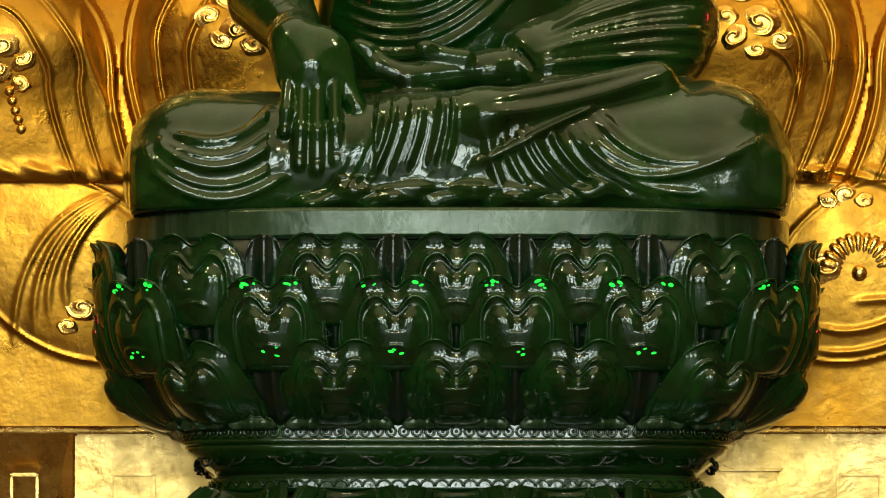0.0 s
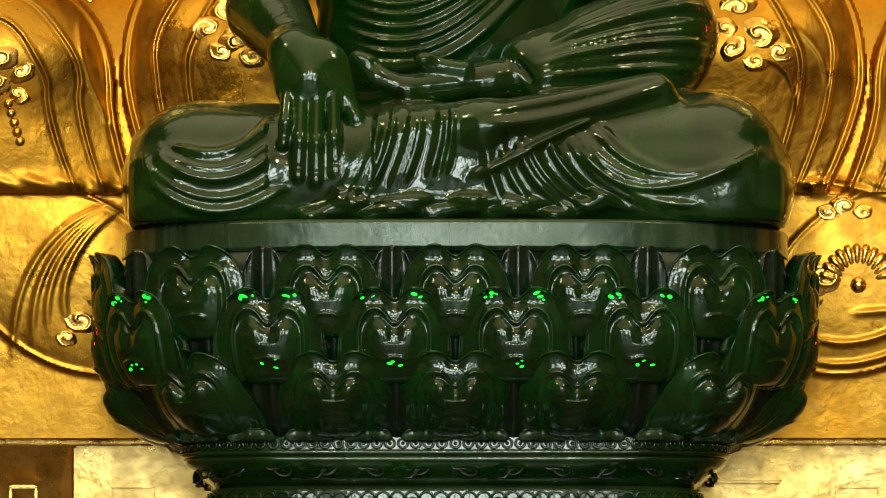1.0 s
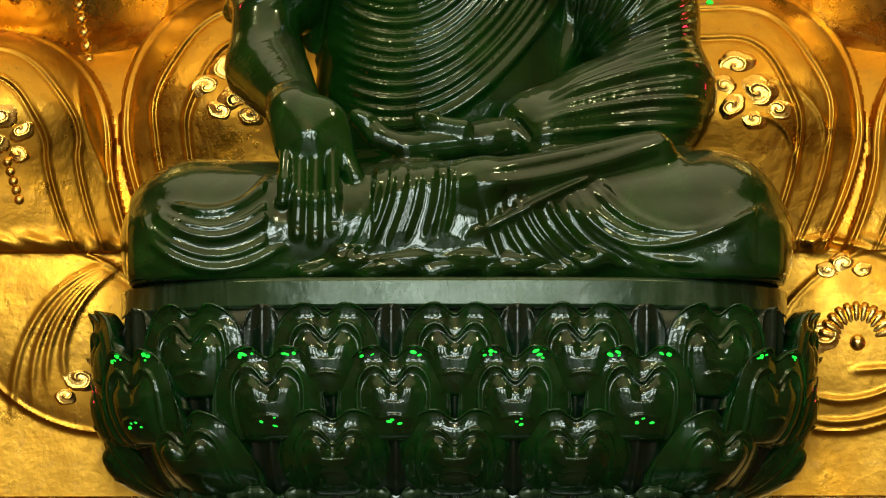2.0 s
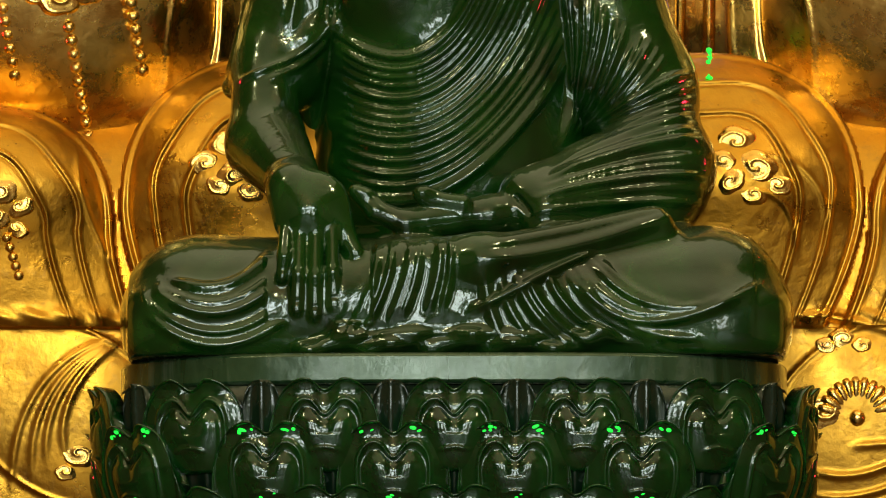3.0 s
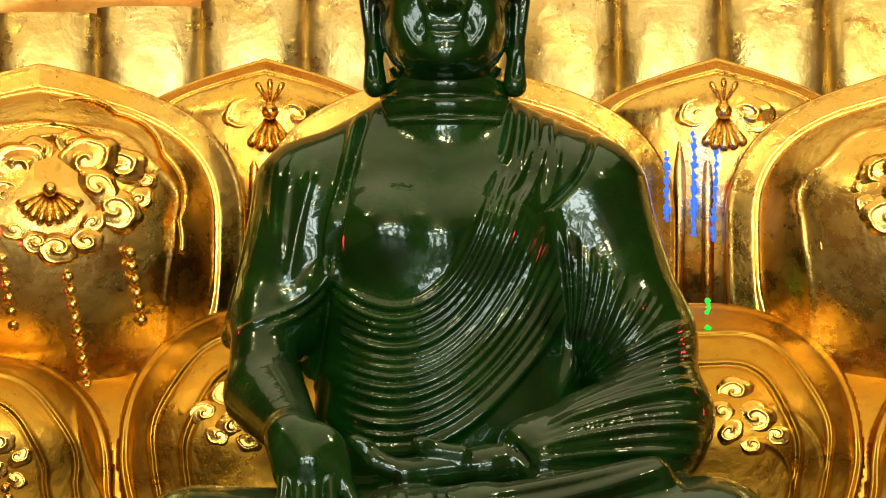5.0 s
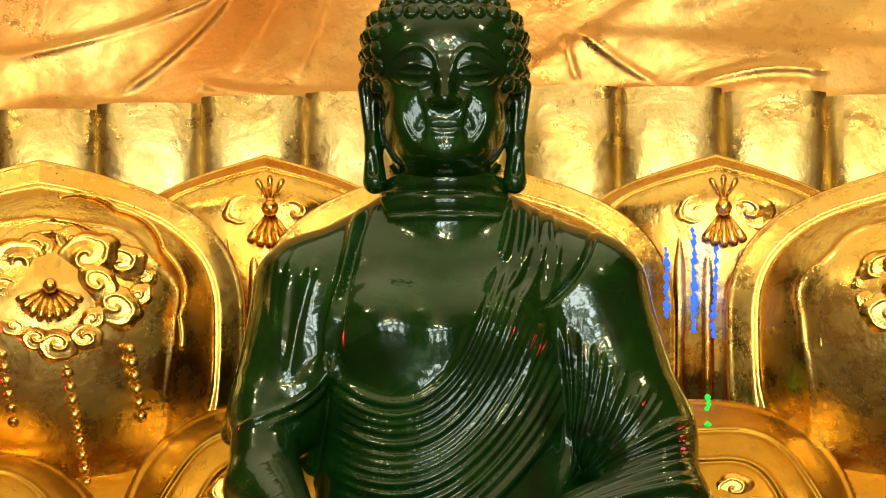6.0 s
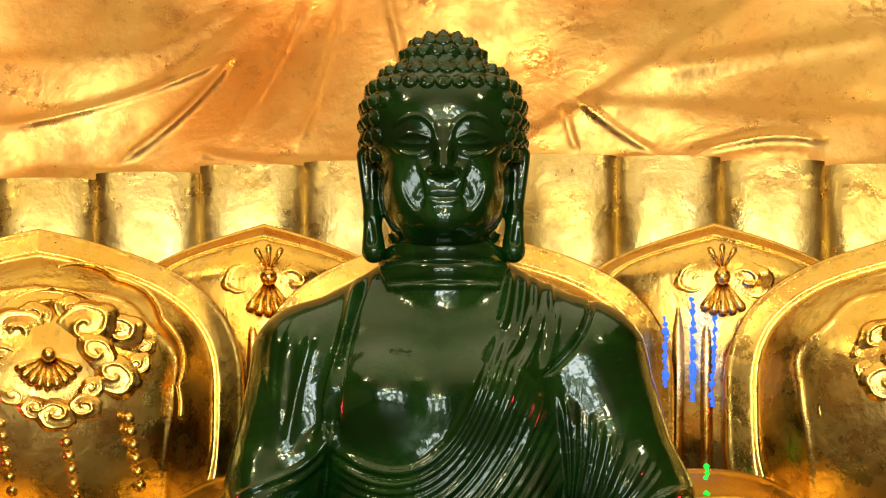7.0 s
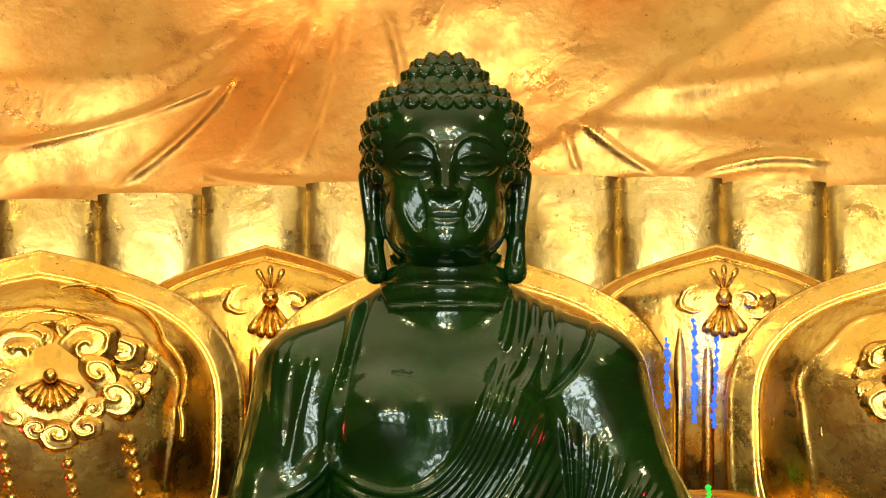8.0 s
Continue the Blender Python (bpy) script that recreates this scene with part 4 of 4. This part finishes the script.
# middle and lower tiers: one flowing carved face, cut along the petals' edges
GX, GZ = np.meshgrid(np.arange(-0.96, 0.9601, 0.003), np.arange(-0.318, 0.70, 0.003))
ARCHES = ((-0.872, 0.285, 0.245, 0.27), (1.020, 0.285, 0.245, 0.27), (-0.290, 0.290, 0.29, 0.31), (0.440, 0.290, 0.29, 0.31))
smooth = lambda a: np.clip(a, 0, 1) ** 2 * (3 - 2 * np.clip(a, 0, 1))
# the bell: set back above, swinging forward to a hem, under which the turned-down petals fall back
relief = 0.02 + 0.13 * smooth((0.62 - GZ) / 0.30) + 0.022 * np.clip((0.42 - GZ) / 0.34, 0, 1) ** 2.0
relief = np.where(GZ < 0.105, 0.185 - 0.10 * np.clip(0.105 - GZ, 0, 1) ** 1.1, relief)
owner = np.where(GZ < 0.105, 1, 100 + (GX > -0.58) + (GX > 0.075) + (GX > 0.735))
for i, (cx, half, rise, low) in enumerate(ARCHES):
    drop = np.clip((low - GZ) / low, 0, 1) ** 1.5
    ax = cx * (1 - 0.16 * drop)
    wide = half * (1 - 0.22 * drop)
    ux, uz = (GX - ax) / wide, np.clip((GZ - low) / rise, 0, 9)
    R = (np.abs(ux) ** 2.4 + uz ** 2.4) ** (1 / 2.4)
    fall = np.where(GZ < 0.105, 0, smooth(1.05 - 1.0 * drop))
    inside = (R < 1) & (GZ >= 0.105)
    body = 0.075 * (1 - np.clip(R, 0, 1) ** 2.2) ** 0.75 + 0.030
    tipped = 0.10 * np.where(GZ > low, np.clip((GZ - low) / rise, 0, 1), 0.3 * np.tanh((GZ - low) / rise / 0.3)) * (1 - np.clip(R, 0, 1) ** 6)
    up = np.where(inside, (body + tipped) * fall, 0)
    for q, w, hgt in ((0.975, 0.016, 0.008), (0.80, 0.011, 0.0065), (0.60, 0.012, 0.0065)):
        line = q - 0.035 * (0.5 + 0.5 * np.cos(9 * np.arctan2(ux, uz + 0.3))) * (q < 0.9)
        up += np.where(inside, hgt * np.exp(-((R - line) / w) ** 2) * smooth(1.15 - 1.5 * drop), 0)
        up -= np.where(inside, 0.5 * hgt * np.exp(-((R - line + 2.2 * w) / w) ** 2) * smooth(1.15 - 1.5 * drop), 0)
    relief = np.where(inside & (i > 1), np.maximum(up, 0) + relief, relief + up)
    owner[inside & (drop < 0.95)] = 2 + i
# crumpled leaf along the hem
hem = np.exp(-((GZ - 0.118) / 0.016) ** 2)
relief += hem * (0.007 + 0.003 * np.sin(GX * 47 + 4 * np.sin(GX * 21)) + 0.002 * np.sin(GX * 103 + GZ * 160))
# turned-down petals: long nested folds that swing out from the middle and curl
FALLS = (-0.665, 0.742)
for side, cx in zip((-1, 1), FALLS):
    ux, uz = (GX - cx) / 0.185, (GZ + 0.045) / 0.165
    lean = side * 0.35
    ux = ux - lean * uz
    R = (np.abs(ux) ** 2.1 + np.abs(uz) ** 2.1) ** (1 / 2.1)
    inside = (R < 1) & (GZ < 0.104)
    relief += np.where(inside, 0.017 * (1 - np.clip(R, 0, 1) ** 3.0) ** 0.7 + 0.003, 0)
    relief += np.where(GZ < 0.104, 0.005 * np.exp(-((R - 0.99) / 0.035) ** 2), 0)
    owner[inside] = 8 + (side > 0)
flat_x, flat_z = GX.ravel(), GZ.ravel()
carved = np.zeros(flat_x.shape)
for first, last, n, height, width in (  # swinging folds of the turned-down petals, in millimetres
    (((-560, 92), (-700, 70), (-775, -40), (-770, -190)), ((-580, 75), (-640, 40), (-690, -50), (-668, -110)), 4, 0.0042, 0.0062),
    (((-900, 60), (-840, 20), (-830, -60), (-850, -160)), ((-900, 30), (-870, 10), (-865, -60), (-880, -120)), 2, 0.006, 0.006),
    (((-800, -262), (-860, -285), (-930, -250), (-960, -240)), ((-800, -258), (-870, -280), (-930, -250), (-960, -235)), 1, 0.006, 0.006),
    (((630, -145), (700, -170), (760, -150), (860, -85)), ((630, -188), (710, -205), (790, -180), (900, -100)), 2, 0.0065, 0.006),
    (((700, -105), (760, -100), (790, -95), (860, -110)), ((705, -100), (760, -92), (800, -90), (860, -100)), 1, 0.005, 0.006),
    (((610, 118), (690, 135), (740, 95), (860, 70)), ((615, 118), (690, 130), (740, 100), (860, 78)), 1, 0.006, 0.007),
    (((-640, 420), (-645, 330), (-600, 250), (-575, 205)), ((-700, 400), (-715, 330), (-660, 230), (-640, 190)), 1, 0.005, 0.005),
    (((520, 330), (570, 340), (610, 310), (605, 215)), ((560, 400), (640, 380), (680, 320), (650, 200)), 2, 0.0045, 0.005)):
    for curve in family(first, last, n, 0.2):
        carved = np.maximum(carved, height * crease(flat_x, flat_z, curve, width))
relief += carved.reshape(GX.shape)
FACE_AT = 0.64


def face_height(x, z):
    """How far the carved face stands out at a place."""
    return relief[int(round((z + 0.318) / 0.003)), int(round((min(max(x, -0.95), 0.95) + 0.96) / 0.003))]


gn, gm = GX.shape
points = np.stack([GX, -relief, GZ], -1).reshape(-1, 3)
quads = np.array(grid_faces(gn, gm))
whose = owner.reshape(-1)[quads[:, 0]]
whose[(whose >= 100) & (points[quads[:, 0], 2] > 0.585)] = -1
tier = {}
for k in np.unique(whose[whose >= 0]):
    left = quads[whose == k]
    while len(left):
        reach = np.zeros(len(points), bool)
        reach[left[0]] = True
        while True:  # spread over neighbouring faces
            mine = reach[left].any(1)
            before = reach.sum()
            reach[left[mine].ravel()] = True
            if reach.sum() == before:
                break
        own, left = left[mine], left[~mine]
        used, index = np.unique(own, return_inverse=True)
        piece = gold("petal" if 1 < k < 100 else "body", points[used], index.reshape(own.shape), FACE_AT, GOLD_SOFT)
        tier.setdefault(int(k), piece)
gold("body", [(x, 0.20, z) for x in (-1.7, -0.94, 0.94, 1.7) for z in (-0.33, 0.56)] + [(x, -0.15, z) for x in (-1.7, 1.7) for z in (-0.33, 0.56)],
     [(0, 2, 3, 1), (2, 4, 5, 3), (4, 6, 7, 5), (8, 2, 3, 9), (4, 10, 11, 5)], FACE_AT + 0.02, GOLD_SOFT)


def motif(heads, parent):
    for x, z, k, hand, turn in heads:
        gold("cloud_head", *cloud_head(x, z, k, -face_height(x, z) - 0.002, hand, turn), FACE_AT, GOLD_ORN, parent)


motif(((-0.385, 0.415, 0.022, -1, 0.1), (-0.425, 0.385, 0.018, 1, 0.4), (-0.375, 0.365, 0.020, 1, 0.7), (-0.345, 0.335, 0.016, -1, 0.3), (-0.40, 0.345, 0.015, -1, 0.5)), tier[4])
motif(((0.500, 0.420, 0.022, 1, 0.2), (0.535, 0.375, 0.024, -1, 0.5), (0.572, 0.345, 0.016, 1, 0.1), (0.490, 0.350, 0.018, 1, 0.8), (0.530, 0.328, 0.015, -1, 0.3), (0.478, 0.385, 0.015, -1, 0.6)), tier[5])
motif(((-0.785, 0.335, 0.020, -1, 0.2), (-0.750, 0.310, 0.016, 1, 0.6), (-0.795, 0.290, 0.018, 1, 0.3), (-0.755, 0.272, 0.013, -1, 0.8)), tier[2])
gold("bead_string", *joined([ball_mesh((-0.772 + 0.005 * i, -face_height(-0.772 + 0.005 * i, 0.255 - 0.016 * i) - 0.003, 0.255 - 0.016 * i), 0.0088, 0.9) for i in range(5)]), FACE_AT, GOLD_ORN, tier[2])
motif(((-0.648, -0.115, 0.020, -1, 0.4), (-0.672, -0.145, 0.013, 1, 0.2)), tier[8])
motif(((0.652, -0.045, 0.026, 1, 0.3), (0.690, 0.082, 0.016, 1, 0.1), (0.660, 0.070, 0.012, -1, 0.5), (0.722, 0.070, 0.012, -1, 0.2)), tier[9])
fan(0.712, -0.055, 0.068, -face_height(0.712, -0.02) + 0.017, FACE_AT, tier[9], 20, 165, 11)
# ledge and panelled base
lv = []
prof = ((0.10, -0.270), (0.0, -0.285), (-0.012, -0.297), (-0.008, -0.308), (-0.022, -0.320), (-0.012, -0.326), (0.03, -0.70))
xs = np.linspace(-1.6, 1.6, 41)
for x in xs:
    lv += [(x, y, z) for y, z in prof]
gold("ledge", lv, grid_faces(41, len(prof), True), 0.66, GOLD)


def gold_block(name, x0, x1, z0, z1, y0, y1, depth, parent=None):
    bm = bmesh.new()
    bmesh.ops.create_cube(bm, size=1)
    for v in bm.verts:
        v.co = ((x0 + x1) / 2 + v.co.x * (x1 - x0), (y0 + y1) / 2 + v.co.y * (y1 - y0), (z0 + z1) / 2 + v.co.z * (z1 - z0))
    bmesh.ops.bevel(bm, geom=bm.edges[:], offset=0.004, segments=2, affect="EDGES")
    pts = set_back([tuple(v.co) for v in bm.verts], depth)
    for v, p in zip(bm.verts, pts):
        v.co = p
    return part(name, bm, GOLD_PALE, parent or throne, "", False)


wing = [(-0.672, 0.0, -0.72), (-1.3, 0.34, -0.72), (-1.3, 0.34, -0.325), (-0.672, 0.0, -0.325)]
gold("base_panel", wing + [(a, b + 0.05, c) for a, b, c in wing], [(0, 1, 2, 3), (7, 6, 5, 4), (3, 2, 6, 7), (0, 3, 7, 4), (1, 0, 4, 5), (2, 1, 5, 6)], 0.645).data.polygons.foreach_set("use_smooth", [False] * 6)
for x0, x1 in ((-0.668, -0.02), (0.0, 1.5)):
    gold_block("base_panel", x0, x1, -0.72, -0.325, 0.0, 0.05, 0.64)
for cx in (-0.565, 0.72, -0.757):
    w = 0.04 if cx > -0.7 else 0.025
    for a, b, c, d in ((cx - w, cx + w, -0.40, -0.394), (cx - w, cx - w + 0.005, -0.60, -0.40), (cx + w - 0.005, cx + w, -0.60, -0.40)):
        gold_block("frame_strip", a, b, c, d, -0.012, 0.004, 0.64)

# pleated drum above the petals
for i in range(17):
    cx = -1.47 + 0.187 * i
    t = np.linspace(-1, 1, 19)
    hts = np.linspace(0, 1, 9)
    v = []
    for h in hts:
        for q in t:
            v.append((cx + 0.0935 * q, -0.024 * (1 - abs(q) ** 3.4) ** 0.8 - 0.012 * math.sin(math.pi * h), 0.90 + h * (0.262 - 0.016 * abs(cx - 0.07) - 0.07 * max(0, -0.32 - cx)) + 0.006 * math.sin(5 * cx)))
    gold("pleat", v, grid_faces(9, 19), 1.02, GOLD_PALE)

gold_block("drum", -1.5, 1.5, 0.30, 1.110, 0.02, 0.90, 1.02)
gold_block("bracket", 0.435, 0.575, -0.60, -0.392, -0.03, 0.02, 0.64)
gold_block("bracket_lip", 0.430, 0.585, -0.392, -0.382, -0.045, 0.02, 0.64)
gold_block("bracket_foot", 0.575, 0.625, -0.60, -0.425, -0.025, 0.02, 0.64)

# the great gilded figure's robe that falls over the drum
across = np.concatenate([np.linspace(-1.6, -0.86, 20)[:-1], np.linspace(-0.86, 0.86, 330), np.linspace(0.86, 1.6, 20)[1:]])
upward = np.concatenate([np.linspace(1.12, 1.54, 150), np.linspace(1.54, 2.75, 50)[1:]])
nx_, nz_ = len(across), len(upward)
X, Zg = np.meshgrid(across, upward)
low = 1.146 + 0.011 * np.sin(X * 7) + 0.008 * np.sin(X * 17 + 1) + 0.004 * np.sin(X * 41) - 0.065 * np.clip(-0.32 - X, 0, 0.6)
Zr = low + (Zg - 1.12) * 0.952
Y = 0.12 + 0.15 * (Zr - 1.15) + 0.012 * np.sin(X * 6 + Zr * 11) + 0.004 * np.sin(X * 13 - Zr * 19 + 1) - 0.016 * np.exp(-((Zr - low) / 0.02) ** 2)


def overlap(line, step, soft, fade):
    """Cloth that lies proud above a drawn line, or below it where the step is negative, and sinks back beyond."""
    global Y
    xs_, zs_ = zip(*line)
    above = Zr - 0.028 - sum(np.interp(X + d, xs_, zs_) for d in (-0.05, -0.03, -0.01, 0.01, 0.03, 0.05)) / 6
    ends = np.clip((X - xs_[0]) / 0.05, 0, 1) * np.clip((xs_[-1] - X) / 0.05, 0, 1)
    step, soft = 0.55 * step, 1.1 * soft
    rise = 1 / (1 + np.exp(-np.clip(above / soft, -40, 40)))
    Y = Y - step * ends * rise * np.exp(-np.clip(above, 0, 9) / fade) + 0.6 * step * ends * (1 - rise) * np.exp(np.clip(above, -9, 0) / (0.5 * fade))


# folds drawn across from the knee, and the long edge that falls from the other side
overlap(((-1.5, 1.215), (-0.80, 1.226), (-0.60, 1.256), (-0.50, 1.300), (-0.42, 1.370), (-0.33, 1.46)), -0.016, 0.007, 0.10)
overlap(((-1.5, 1.33), (-0.80, 1.346), (-0.56, 1.362), (-0.46, 1.40), (-0.36, 1.47)), -0.010, 0.007, 0.09)
overlap(((0.13, 1.20), (0.17, 1.218), (0.28, 1.276), (0.40, 1.361), (0.49, 1.421), (0.62, 1.52), (0.80, 1.60)), -0.008, 0.007, 0.20)
overlap(((0.24, 1.262), (0.45, 1.254), (0.60, 1.241), (0.80, 1.243), (1.5, 1.25)), -0.012, 0.007, 0.14)
for curve, hgt, w in (  # thin raised edges of the cloth
    (((-0.39, 1.345), (-0.46, 1.230), (-0.60, 1.142)), 0.016, 0.009),
    (((-0.39, 1.345), (-0.56, 1.255), (-0.80, 1.213)), 0.012, 0.008),
    (((-0.255, 1.451), (-0.300, 1.330), (-0.390, 1.180)), 0.009, 0.008),
    (((-0.185, 1.455), (-0.230, 1.270), (-0.270, 1.170)), 0.009, 0.008),
    (((-0.110, 1.47), (-0.090, 1.40), (-0.070, 1.300)), 0.010, 0.009),
    (((-0.45, 1.178), (-0.35, 1.150), (-0.17, 1.160)), 0.012, 0.010),
    (((0.245, 1.262), (0.29, 1.215), (0.385, 1.160)), 0.010, 0.008),
    (((0.215, 1.255), (0.220, 1.21), (0.240, 1.165)), 0.008, 0.007),
    (((0.38, 1.312), (0.60, 1.350), (0.80, 1.385)), 0.014, 0.020),
    (((0.44, 1.158), (0.60, 1.212), (0.69, 1.178)), 0.016, 0.010),
    (((0.45, 1.150), (0.60, 1.190), (0.68, 1.160)), 0.012, 0.022)):
    cv = bez(list(curve)) + np.array((0, 0.028 if curve[1][1] > 1.2 else 0.012))
    Y = Y - 0.45 * hgt * crease(X.ravel(), Zr.ravel(), cv, w).reshape(X.shape)
face = np.stack([X, Y, Zr], -1).reshape(-1, 3)
rear = face + np.array((0, 0.5, 0))
m_, n_ = nx_, nz_
rf = grid_faces(n_, m_) + [tuple(i + n_ * m_ for i in q) for q in grid_faces(n_, m_, True)]
edge = [j for j in range(m_)] + [i * m_ + m_ - 1 for i in range(1, n_)] + [(n_ - 1) * m_ + j for j in range(m_ - 2, -1, -1)] + [i * m_ for i in range(n_ - 2, 0, -1)]
rf += [(b_, a_, a_ + n_ * m_, b_ + n_ * m_) for a_, b_ in zip(edge, edge[1:] + edge[:1])]
robe = mesh_ob("great_gilded_statue", set_back(np.concatenate([face, rear]), 1.0), rf, GOLD_ROBE)
tagged(robe, "gilded robe hem of a great statue seated on the throne", "statue")
